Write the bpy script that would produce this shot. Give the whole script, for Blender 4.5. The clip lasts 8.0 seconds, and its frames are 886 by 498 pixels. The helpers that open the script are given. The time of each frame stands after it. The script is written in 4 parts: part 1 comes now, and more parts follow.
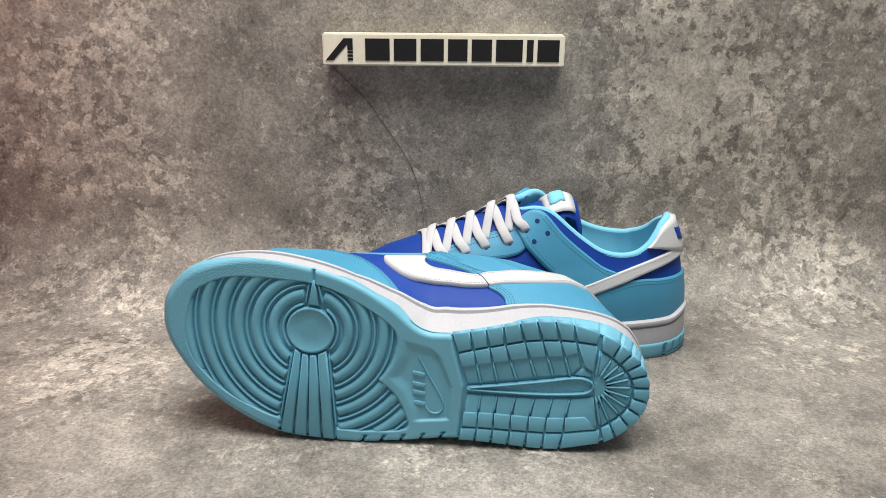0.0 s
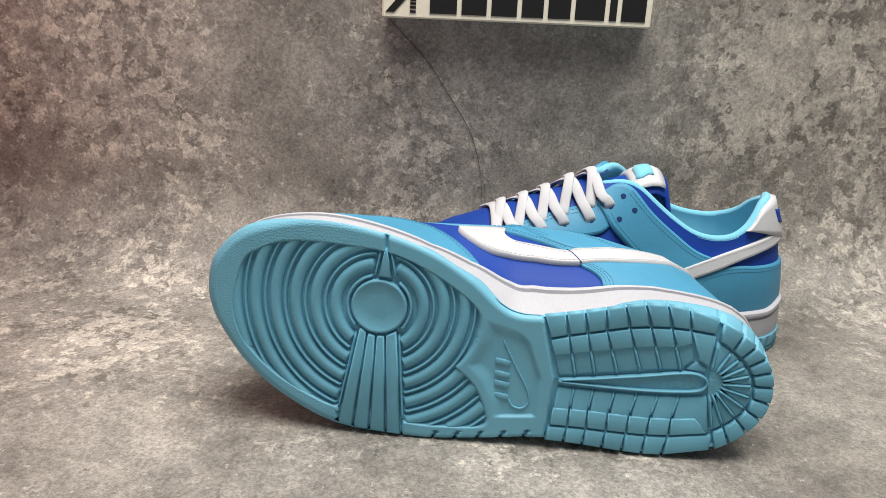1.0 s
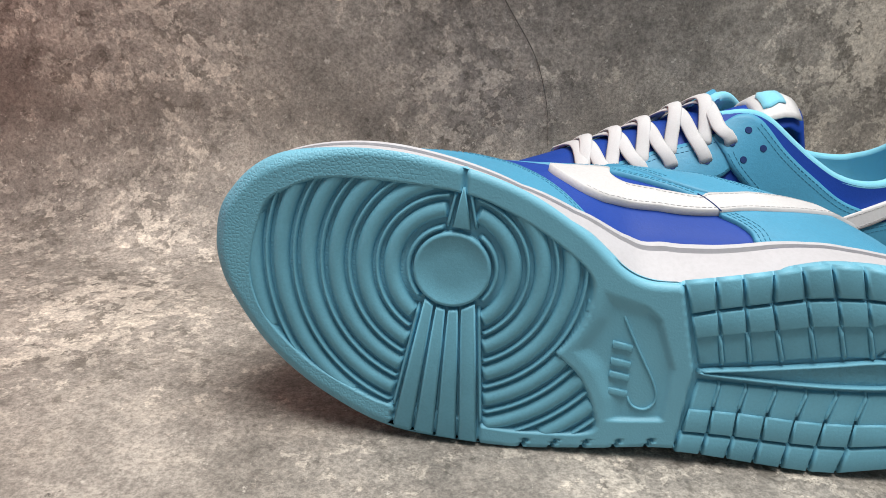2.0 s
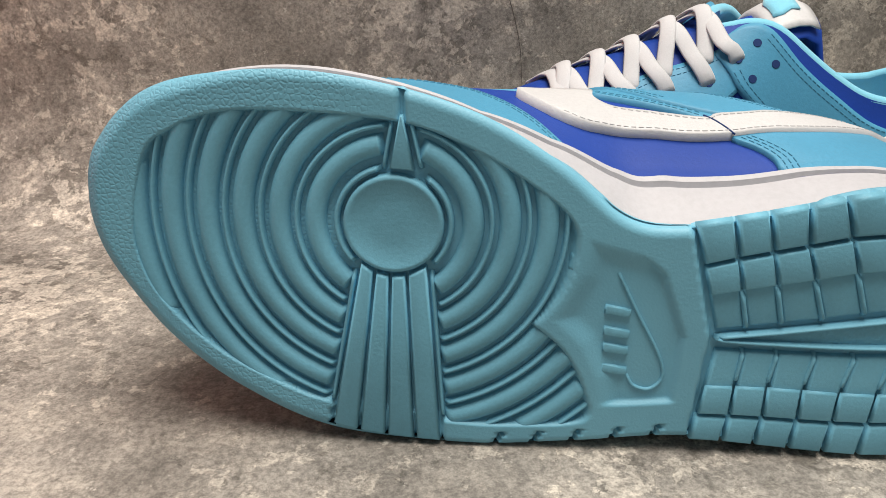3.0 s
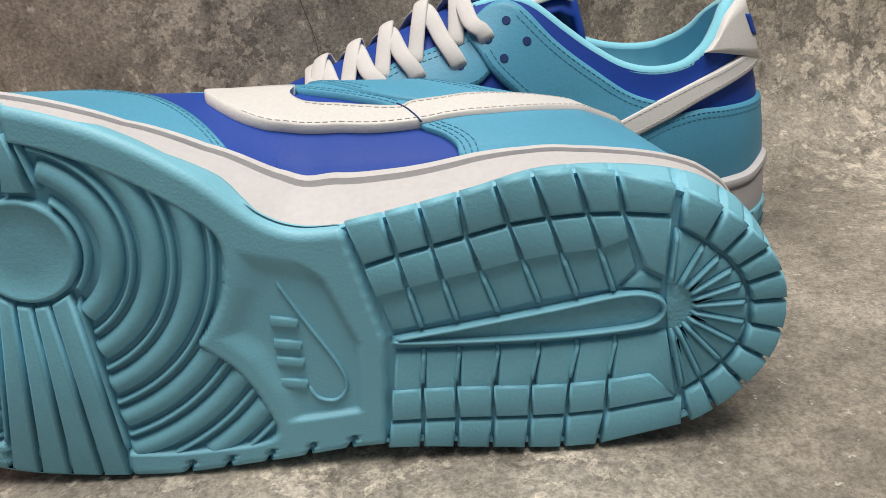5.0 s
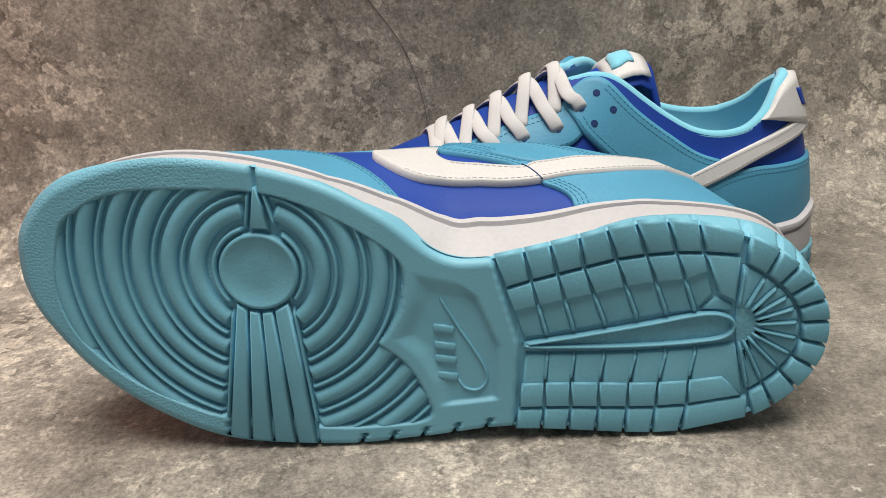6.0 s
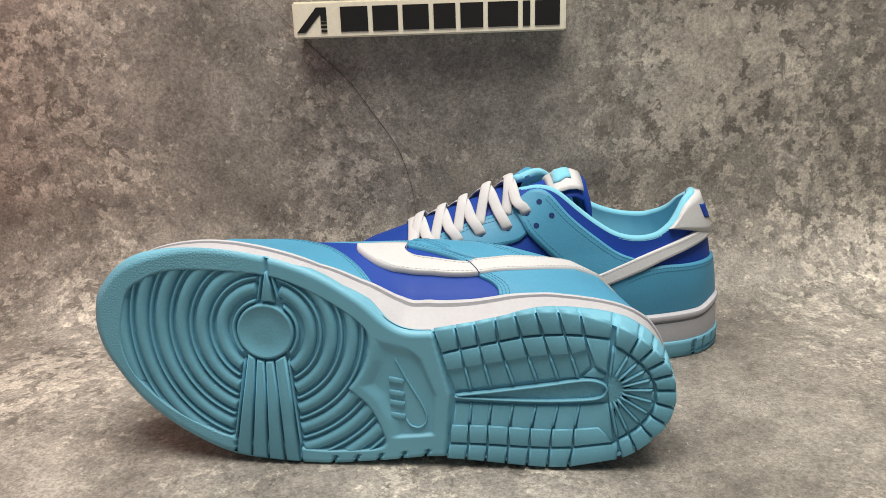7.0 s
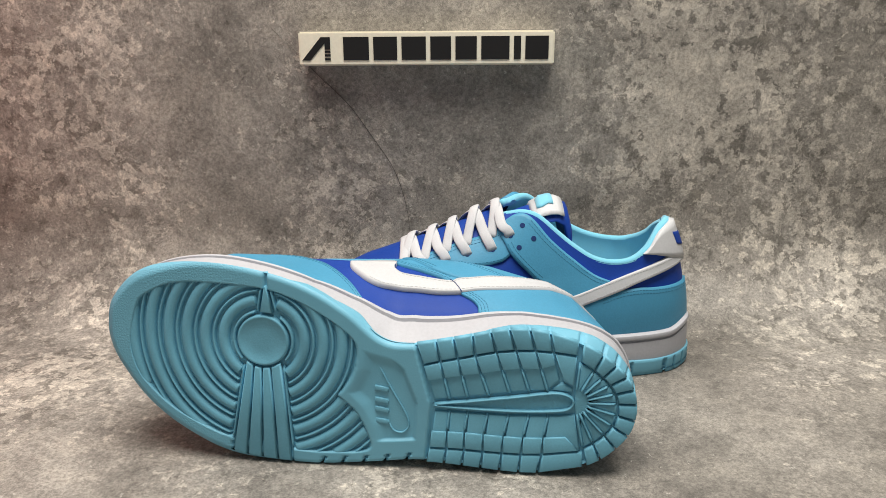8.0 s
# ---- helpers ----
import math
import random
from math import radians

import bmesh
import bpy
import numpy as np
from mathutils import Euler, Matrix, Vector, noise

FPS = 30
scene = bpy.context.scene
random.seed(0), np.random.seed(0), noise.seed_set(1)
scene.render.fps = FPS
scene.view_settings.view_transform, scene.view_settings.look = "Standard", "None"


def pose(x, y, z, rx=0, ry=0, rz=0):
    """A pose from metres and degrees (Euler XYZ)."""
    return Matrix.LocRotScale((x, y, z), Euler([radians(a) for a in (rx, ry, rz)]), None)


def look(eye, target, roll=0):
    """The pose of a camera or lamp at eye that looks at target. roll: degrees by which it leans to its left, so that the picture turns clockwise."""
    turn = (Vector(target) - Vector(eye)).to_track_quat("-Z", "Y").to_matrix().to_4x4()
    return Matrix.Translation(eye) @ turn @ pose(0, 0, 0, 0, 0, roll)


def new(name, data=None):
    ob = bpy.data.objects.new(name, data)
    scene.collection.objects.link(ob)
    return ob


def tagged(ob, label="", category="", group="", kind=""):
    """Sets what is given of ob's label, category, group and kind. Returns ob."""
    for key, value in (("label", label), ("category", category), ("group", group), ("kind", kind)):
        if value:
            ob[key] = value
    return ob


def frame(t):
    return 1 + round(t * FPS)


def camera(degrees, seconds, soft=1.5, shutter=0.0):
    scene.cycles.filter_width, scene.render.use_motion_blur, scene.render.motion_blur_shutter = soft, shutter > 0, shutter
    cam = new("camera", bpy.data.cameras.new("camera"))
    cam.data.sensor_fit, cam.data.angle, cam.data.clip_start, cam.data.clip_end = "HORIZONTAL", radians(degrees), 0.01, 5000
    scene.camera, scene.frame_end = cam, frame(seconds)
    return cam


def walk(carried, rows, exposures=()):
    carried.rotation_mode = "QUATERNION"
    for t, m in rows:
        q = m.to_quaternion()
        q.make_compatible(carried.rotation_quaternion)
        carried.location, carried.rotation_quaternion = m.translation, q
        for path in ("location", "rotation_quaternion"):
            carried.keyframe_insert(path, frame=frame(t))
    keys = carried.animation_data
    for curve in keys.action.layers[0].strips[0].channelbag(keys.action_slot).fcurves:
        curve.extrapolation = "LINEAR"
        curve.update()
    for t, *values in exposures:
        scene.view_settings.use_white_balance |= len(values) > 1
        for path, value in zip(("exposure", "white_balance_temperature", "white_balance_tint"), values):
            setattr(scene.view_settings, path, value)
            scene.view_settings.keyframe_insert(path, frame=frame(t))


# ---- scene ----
cam = camera(62.3, 8.0, 0.8)
PATH = [
    (0, (-0.013, -0.027, 0.262), (0.028, 1.874, -0.358), 0.6),
    (0.5, (-0.027, -0.009, 0.248), (0.018, 1.894, -0.367), 1.5),
    (1, (-0.059, 0.029, 0.225), (-0.025, 1.929, -0.399), 2.5),
    (1.5, (-0.091, 0.082, 0.201), (-0.073, 1.97, -0.458), 2.9),
    (3, (-0.0744, 0.1856, 0.1515), (-0.0380, 2.031, -0.6308), -0.38),
    (3.5, (-0.03, 0.197, 0.146), (0.058, 2.028, -0.654), -2.3),
    (4, (0.012, 0.202, 0.142), (0.151, 2.026, -0.666), -3.7),
    (5.5, (0.016, 0.179, 0.156), (0.111, 2.015, -0.632), -5.3),
    (6, (-0.019, 0.133, 0.174), (0.002, 2.002, -0.538), -4.4),
    (6.5, (-0.004, 0.078, 0.199), (-0.023, 1.975, -0.436), -3.3),
    (7, (0.013, 0.038, 0.221), (-0.015, 1.953, -0.356), -1.9),
    (7.5, (0.02, 0.01, 0.234), (-0.011, 1.932, -0.32), -0.6),
    (8, (0.024, 0.006, 0.237), (-0.013, 1.928, -0.315), -0.4),
]
walk(cam, [(t, look(eye, target, roll)) for t, eye, target, roll in PATH],
     [(0, -0.36, 6400, 9), (1.5, -0.36, 6400, 10), (3, -0.46, 6800, 11), (3.5, -0.50, 7100, 12), (5.5, -0.55, 6900, 10), (6.5, -0.50, 6900, 10), (7.5, -0.44, 6600, 9), (8, -0.44, 6600, 9)])

# ---- world and lights ----
world = bpy.data.worlds.new("room_air")
scene.world = world
world.use_nodes = True
world.node_tree.nodes["Background"].inputs[0].default_value = (1.0, 0.96, 0.92, 1)
world.node_tree.nodes["Background"].inputs[1].default_value = 0.24
scene.view_settings.exposure = 0.0


def area_lamp(name, at, target, sx, sy, watts, color):
    data = bpy.data.lights.new(name, "AREA")
    data.shape, data.size, data.size_y, data.energy, data.color = "RECTANGLE", sx, sy, watts, color
    ob = new(name, data)
    ob.matrix_world = look(at, target)
    return ob


area_lamp("ceiling_lamp", (0.05, 0.30, 1.22), (0.04, 0.31, 0.0), 0.90, 0.62, 34.5, (1.0, 0.95, 0.88))


# ---- materials ----
def node_material(name):
    mat = bpy.data.materials.new(name)
    mat.use_nodes = True
    nt = mat.node_tree
    return mat, nt, nt.nodes["Principled BSDF"]


def add_node(nt, kind, **values):
    n = nt.nodes.new(kind)
    for key, value in values.items():
        n.inputs[key].default_value = value
    return n


def ramp(nt, source, stops):
    r = nt.nodes.new("ShaderNodeValToRGB")
    while len(r.color_ramp.elements) < len(stops):
        r.color_ramp.elements.new(0.5)
    for e, (p, c) in zip(r.color_ramp.elements, stops):
        e.position = p
        e.color = (*c, 1) if len(c) == 3 else c
    nt.links.new(source, r.inputs[0])
    return r.outputs[0]


def mixed(nt, fac, a, b, mode="MIX"):
    m = nt.nodes.new("ShaderNodeMix")
    m.data_type, m.blend_type = "RGBA", mode
    for socket, value in ((m.inputs[0], fac), (m.inputs[6], a), (m.inputs[7], b)):
        if isinstance(value, (int, float)):
            socket.default_value = value
        elif isinstance(value, tuple):
            socket.default_value = (*value, 1)
        else:
            nt.links.new(value, socket)
    return m.outputs[2]


def leatherlike(name, color, rough, grain, depth, vary=0.12, detail=6.0, sheen=0.0):
    """Rubber, leather or cloth: slight blotches, fine grain in the relief."""
    mat, nt, p = node_material(name)
    co = nt.nodes.new("ShaderNodeTexCoord").outputs["Object"]
    big = add_node(nt, "ShaderNodeTexNoise", Scale=22.0, Detail=4.0)
    fine = add_node(nt, "ShaderNodeTexNoise", Scale=grain, Detail=detail, Roughness=0.65)
    for n in (big, fine):
        nt.links.new(co, n.inputs["Vector"])
    dark = tuple(c * (1 - vary) for c in color)
    light = tuple(min(1.0, c * (1 + vary)) for c in color)
    tone = ramp(nt, big.outputs[0], [(0.3, dark), (0.7, light)])
    speck = ramp(nt, fine.outputs[0], [(0.35, (0.93, 0.93, 0.93)), (0.6, (1, 1, 1))])
    nt.links.new(mixed(nt, 1.0, tone, speck, "MULTIPLY"), p.inputs["Base Color"])
    p.inputs["Roughness"].default_value = rough
    p.inputs["Specular IOR Level"].default_value = 0.35
    bump = add_node(nt, "ShaderNodeBump", Strength=0.5, Distance=depth)
    nt.links.new(fine.outputs[0], bump.inputs["Height"])
    nt.links.new(bump.outputs[0], p.inputs["Normal"])
    if sheen:
        p.inputs["Sheen Weight"].default_value = sheen
    return mat


RUBBER = leatherlike("aqua_rubber", (0.155, 0.430, 0.580), 0.55, 900.0, 0.0003)
RUBBER_GRAIN = leatherlike("grained_aqua_rubber", (0.155, 0.430, 0.580), 0.6, 420.0, 0.0012, detail=2.0)


def border_rubber():
    """Outsole rubber; the toe border has a moulded scale grain."""
    mat, nt, p = node_material("aqua_outsole_rubber")
    co = nt.nodes.new("ShaderNodeTexCoord").outputs["Object"]
    big = add_node(nt, "ShaderNodeTexNoise", Scale=22.0, Detail=4.0)
    fine = add_node(nt, "ShaderNodeTexNoise", Scale=1100.0, Detail=4.0)
    cells = add_node(nt, "ShaderNodeTexVoronoi", Scale=640.0, Randomness=0.7)
    cells.feature = "DISTANCE_TO_EDGE"
    for n in (big, fine, cells):
        nt.links.new(co, n.inputs["Vector"])
    nt.links.new(ramp(nt, big.outputs[0], [(0.3, (0.143, 0.400, 0.545)), (0.7, (0.167, 0.460, 0.615))]), p.inputs["Base Color"])
    p.inputs["Roughness"].default_value = 0.55
    split = nt.nodes.new("ShaderNodeSeparateXYZ")
    nt.links.new(co, split.inputs[0])
    toe = ramp(nt, split.outputs[0], [(0.070, (1, 1, 1)), (0.088, (0, 0, 0))])
    scales = ramp(nt, cells.outputs[0], [(0.0, (0, 0, 0)), (0.3, (1, 1, 1))])
    grain = mixed(nt, toe, fine.outputs[0], scales)
    bump = add_node(nt, "ShaderNodeBump", Strength=0.4, Distance=0.0003)
    nt.links.new(grain, bump.inputs["Height"])
    nt.links.new(bump.outputs[0], p.inputs["Normal"])
    return mat


OUTSOLE = border_rubber()
MIDSOLE = leatherlike("white_midsole_rubber", (0.46, 0.47, 0.51), 0.5, 500.0, 0.0002, 0.03)
AQUA = leatherlike("aqua_leather", (0.062, 0.285, 0.465), 0.5, 700.0, 0.0003, 0.06)
ROYAL = leatherlike("royal_blue_leather", (0.003, 0.044, 0.31), 0.6, 700.0, 0.0003, 0.08)
WHITE = leatherlike("white_leather", (0.56, 0.575, 0.60), 0.45, 700.0, 0.0003, 0.03)
LACE = leatherlike("white_lace_cotton", (0.55, 0.565, 0.595), 0.85, 1600.0, 0.0002, 0.05, sheen=0.3)
LINING = leatherlike("aqua_lining_cloth", (0.19, 0.56, 0.74), 0.85, 1500.0, 0.0002, 0.05, sheen=0.3)
STITCH_AQUA = leatherlike("aqua_thread", (0.042, 0.200, 0.32), 0.8, 2000.0, 0.00003)
STITCH_WHITE = leatherlike("white_thread", (0.47, 0.48, 0.50), 0.8, 2000.0, 0.00003)
# shade inside eyelets and the stripe's cut, given as a dark colour
GAP_SHADE = leatherlike("dark_gap_shade", (0.006, 0.03, 0.13), 0.8, 900.0, 0.0002)
CREAM = leatherlike("cream_sign_board", (0.84, 0.80, 0.66), 0.5, 300.0, 0.0002, 0.04)
BLACK = leatherlike("black_sign_vinyl", (0.012, 0.012, 0.013), 0.45, 300.0, 0.0001, 0.1)
SCRATCH = leatherlike("dark_scratch", (0.085, 0.080, 0.075), 0.8, 300.0, 0.0002)
RED_PAINT = leatherlike("red_bounce_paint", (0.62, 0.070, 0.030), 0.6, 60.0, 0.0004, 0.08)


def concrete():
    """Printed concrete sheet: clouds, dark flaked patches, pale scuffs, fine grit."""
    mat, nt, p = node_material("grey_concrete_sheet")
    co = nt.nodes.new("ShaderNodeTexCoord").outputs["Object"]
    turned = add_node(nt, "ShaderNodeMapping")
    turned.inputs["Scale"].default_value = (-1.0, 1.0, 1.0)
    turned.inputs["Location"].default_value = (0.0, 0.0, -0.08)
    nt.links.new(co, turned.inputs["Vector"])
    co = turned.outputs[0]

    def noise_tex(scale, detail, rough=0.6, warp=0.0):
        n = add_node(nt, "ShaderNodeTexNoise", Scale=scale, Detail=detail, Roughness=rough, Distortion=warp)
        nt.links.new(co, n.inputs["Vector"])
        return n.outputs[0]

    cloud = ramp(nt, noise_tex(5.5, 9.0, 0.6), [(0.30, (0.145, 0.135, 0.122)), (0.49, (0.245, 0.230, 0.208)), (0.70, (0.38, 0.358, 0.327))])
    patch = ramp(nt, noise_tex(42.0, 12.0, 0.72, 0.2), [(0.38, (0.74, 0.74, 0.74)), (0.5, (1.0, 1.0, 1.0)), (0.62, (1.26, 1.25, 1.23))])
    grit = ramp(nt, noise_tex(430.0, 10.0, 0.9), [(0.42, (0.56, 0.56, 0.56)), (0.5, (0.99, 0.99, 0.99)), (0.58, (1.45, 1.45, 1.45))])
    base = mixed(nt, 1.0, mixed(nt, 1.0, cloud, patch, "MULTIPLY"), grit, "MULTIPLY")
    # flaking: fine crisp flecks that crowd together where a broad noise runs high
    def summed(a, b, weight):
        m = add_node(nt, "ShaderNodeMath")
        m.operation = "MULTIPLY_ADD"
        nt.links.new(b, m.inputs[0])
        m.inputs[1].default_value = weight
        nt.links.new(a, m.inputs[2])
        return m.outputs[0]

    broad = noise_tex(4.3, 4.0, 0.6)
    field = summed(noise_tex(95.0, 15.0, 0.70, 0.15), broad, 0.75)
    flakes = ramp(nt, field, [(0.945, (0, 0, 0)), (0.958, (1, 1, 1))])
    peel_field = summed(noise_tex(80.0, 15.0, 0.74, 0.3), broad, 0.75)
    peel = ramp(nt, peel_field, [(0.955, (0, 0, 0)), (0.975, (1, 1, 1))])
    light = mixed(nt, 1.0, base, (1.56, 1.55, 1.52), "MULTIPLY")
    dark = mixed(nt, 1.0, base, (0.66, 0.655, 0.64), "MULTIPLY")
    zone = mixed(nt, flakes, mixed(nt, peel, base, dark), light)
    spots = ramp(nt, noise_tex(150.0, 10.0, 0.76), [(0.62, (0, 0, 0)), (0.63, (1, 1, 1))])
    chips = ramp(nt, noise_tex(95.0, 12.0, 0.8, 0.3), [(0.355, (1, 1, 1)), (0.365, (0, 0, 0))])
    speckled = mixed(nt, spots, zone, (0.50, 0.48, 0.44))
    final = mixed(nt, chips, speckled, (0.09, 0.084, 0.077))
    nt.links.new(final, p.inputs["Base Color"])
    p.inputs["Roughness"].default_value = 0.5
    bump = add_node(nt, "ShaderNodeBump", Strength=0.5, Distance=0.0008)
    nt.links.new(flakes, bump.inputs["Height"])
    nt.links.new(bump.outputs[0], p.inputs["Normal"])
    return mat


CONCRETE = concrete()


# ---- mesh helpers ----
def mesh_object(name, bm, material, smooth=True):
    me = bpy.data.meshes.new(name)
    bm.normal_update()
    bm.to_mesh(me)
    bm.free()
    me.materials.append(material)
    if smooth:
        me.shade_smooth()
    return new(name, me)


def part(name, bm, material, parent, label="", smooth=True):
    ob = mesh_object(name, bm, material, smooth)
    ob.parent = parent
    return tagged(ob, label)


def thing(name, label, category, group=""):
    return tagged(new(name), label, category, group)


def box(bm, x0, x1, y0, y1, z0, z1, bevel=0.0):
    made = bmesh.ops.create_cube(bm, size=1.0, matrix=Matrix.Translation(((x0 + x1) / 2, (y0 + y1) / 2, (z0 + z1) / 2)) @ Matrix.Diagonal((x1 - x0, y1 - y0, z1 - z0, 1)))
    if bevel:
        edges = list({e for v in made["verts"] for e in v.link_edges})
        bmesh.ops.bevel(bm, geom=edges, offset=bevel, segments=2, affect="EDGES")
    return bm


def grid_faces(bm, rows, closed=False, flip=False):
    """Quads between equal rows of places."""
    vs = [[bm.verts.new(p) for p in row] for row in rows]
    for a, b in zip(vs, vs[1:]):
        n = len(a)
        for i in range(n if closed else n - 1):
            q = [a[i], a[(i + 1) % n], b[(i + 1) % n], b[i]]
            bm.faces.new(q[::-1] if flip else q)
    return vs


def smooth_curve(points, n, closed=False):
    """Catmull-Rom through the points, n samples, evenly along its length."""
    p = np.array(points, float)
    m = len(p)
    out = []
    spans = m if closed else m - 1
    for i in range(spans):
        if closed:
            a, b, c, d = (p[(i + k) % m] for k in (-1, 0, 1, 2))
        else:
            b, c = p[i], p[i + 1]
            a = p[i - 1] if i else 2 * b - c
            d = p[i + 2] if i + 2 < m else 2 * c - b
        for t in np.linspace(0, 1, 24, endpoint=False):
            out.append(0.5 * (2 * b + (c - a) * t + (2 * a - 5 * b + 4 * c - d) * t * t + (3 * b - a - 3 * c + d) * t ** 3))
    out.append(p[0] if closed else p[-1])
    out = np.array(out)
    run = np.r_[0, np.cumsum(np.linalg.norm(np.diff(out, axis=0), axis=1))]
    want = np.linspace(0, run[-1], n + 1)[:-1] if closed else np.linspace(0, run[-1], n)
    return np.stack([np.interp(want, run, out[:, k]) for k in range(p.shape[1])], axis=1)


# ---- backdrop ----
def backdrop():
    """One sheet: table top, curved rise and upright back."""
    bm = bmesh.new()
    profile = [(-0.7, 0.0), (0.0, 0.0), (0.3, 0.0), (0.545, 0.0)]
    r, y1 = 0.085, 0.635
    profile += [(y1 - r + r * math.sin(a), r - r * math.cos(a)) for a in np.linspace(0.08, math.pi / 2, 14)]
    profile += [(y1 - 0.001, 0.15), (y1 - 0.002, 0.4), (y1, 1.0)]
    xs = np.linspace(-0.70, 0.9, 25)
    grid_faces(bm, [[(x, y, z) for x in xs] for y, z in profile])
    ob = mesh_object("ground", bm, CONCRETE)
    solid = ob.modifiers.new("sheet", "SOLIDIFY")
    solid.thickness, solid.offset = 0.003, -1
    for path in ([(-0.128, 0.246), (-0.110, 0.228), (-0.0915, 0.2085), (-0.067, 0.184), (-0.048, 0.157), (-0.030, 0.1285), (-0.020, 0.097), (-0.017, 0.070)],):
        c = smooth_curve(path, 60)
        bm = bmesh.new()
        rows = []
        for i, (x, z) in enumerate(c):
            w = 0.0005 * (0.35 + 0.65 * math.sin(math.pi * (i + 0.5) / len(c))) * (0.6 + 0.4 * noise.noise((x * 300, z * 300, 0)))
            rows.append([(x - w, 0.6328, z - w * 0.5), (x, 0.6325, z), (x + w, 0.6328, z + w * 0.5)])
        grid_faces(bm, rows)
        part("scratch", bm, SCRATCH, ob, "dark hairline scratch")
    return tagged(ob, "grey mottled concrete-print backdrop sheet curving up behind", "backdrop", kind="structure")


backdrop()


def bounce_board():
    """Unseen reddish-brown board beside the backdrop, added to bounce red onto its left."""
    bm = box(bmesh.new(), -0.475, -0.457, 0.33, 0.630, 0.0, 0.55, 0.002)
    return tagged(mesh_object("red_bounce_board", bm, RED_PAINT, smooth=False), "unseen reddish-brown board added to bounce red onto the backdrop", "wall", kind="structure")


bounce_board()


# ---- sign ----
def sign():
    top = thing("sign_block", "cream sign block with black lettering stuck on wall", "sign")
    top.location = (0.0, 0.614, 0.2165)
    bm = box(bmesh.new(), -0.1025, 0.1025, 0.0, 0.0195, 0.0, 0.0265, 0.0012)
    part("board", bm, CREAM, top, smooth=False)
    # brand name: one plain bar a letter
    x = -0.0665
    for w in (0.0205, 0.0190, 0.0195, 0.0165, 0.0170, 0.0225, 0.0055, 0.0185):
        part("letter_bar", box(bmesh.new(), x, x + w, -0.0006, 0.0002, 0.0042, 0.0222), BLACK, top, "black bar", smooth=False)
        x += w + 0.0036
    bm = bmesh.new()
    for poly in ([(-0.1, 0.0042), (-0.0935, 0.0042), (-0.0815, 0.0175), (-0.0815, 0.0125), (-0.077, 0.0125), (-0.077, 0.0222), (-0.0845, 0.0222)],):
        lower = [bm.verts.new((a, 0.0002, b)) for a, b in poly]
        upper = [bm.verts.new((a, -0.0006, b)) for a, b in poly]
        bm.faces.new(upper)
        for i in range(len(poly)):
            j = (i + 1) % len(poly)
            bm.faces.new((lower[i], lower[j], upper[j], upper[i]))
    for z in (0.0042, 0.0072, 0.0100):
        box(bm, -0.0815, -0.077, -0.0006, 0.0002, z, z + 0.0018)
    part("emblem", bm, BLACK, top, "black slanted emblem", smooth=False)


sign()


# ---- sneakers ----
# Shoe plan in metres: u from toe to heel, v from the outer to the inner edge, z up from the tread.
OUTLINE = smooth_curve([(-0.0057, 0.082), (-0.0015, 0.0955), (0.015, 0.1105), (0.047, 0.1185), (0.078, 0.116), (0.109, 0.107), (0.133, 0.093),
                        (0.152, 0.077), (0.168, 0.074), (0.193, 0.078), (0.230, 0.0845), (0.262, 0.0775), (0.284, 0.062), (0.2925, 0.044),
                        (0.288, 0.024), (0.267, 0.007), (0.234, 0.001), (0.178, 0.005), (0.142, 0.002), (0.107, 0.000), (0.066, 0.005),
                        (0.036, 0.019), (0.0145, 0.0365), (0.000, 0.057), (-0.0052, 0.070)], 240, closed=True)
TOE, HEEL = OUTLINE[:, 0].min(), OUTLINE[:, 0].max()
I0, I1 = int(OUTLINE[:, 0].argmin()), int(OUTLINE[:, 0].argmax())
_ring = np.roll(OUTLINE, -I0, axis=0)
_k = (I1 - I0) % len(OUTLINE)
INNER = _ring[:_k + 1]
OUTER = np.vstack([_ring[_k:], _ring[:1]])[::-1]
VC = 0.057


def v_in(u):
    return np.interp(u, INNER[:, 0], INNER[:, 1])


def v_out(u):
    return np.interp(u, OUTER[:, 0], OUTER[:, 1])


def ease(x, a, b):
    t = np.clip((np.asarray(x, float) - a) / (b - a), 0, 1)
    return t * t * (3 - 2 * t)


def spring(u):
    """The toe and the very heel lift off the ground."""
    return 0.40 * np.maximum(0, 0.070 - u) ** 2 + 1.2 * np.maximum(0, u - 0.262) ** 2


def inside(poly, P):
    x, y = P[:, 0], P[:, 1]
    c = np.zeros(len(P), bool)
    q = np.roll(poly, -1, axis=0)
    for (x0, y0), (x1, y1) in zip(poly, q):
        if y0 != y1:
            c ^= ((y0 > y) != (y1 > y)) & (x < (x1 - x0) * (y - y0) / (y1 - y0) + x0)
    return c


def edge_distance(poly, P):
    """Signed distance to a closed outline, positive inside."""
    d = np.full(len(P), 9.0)
    q = np.roll(poly, -1, axis=0)
    for a, b in zip(poly, q):
        e = b - a
        t = np.clip(((P - a) @ e) / max(e @ e, 1e-12), 0, 1)
        d = np.minimum(d, np.linalg.norm(P - a - t[:, None] * e, axis=1))
    return np.where(inside(poly, P), d, -d)


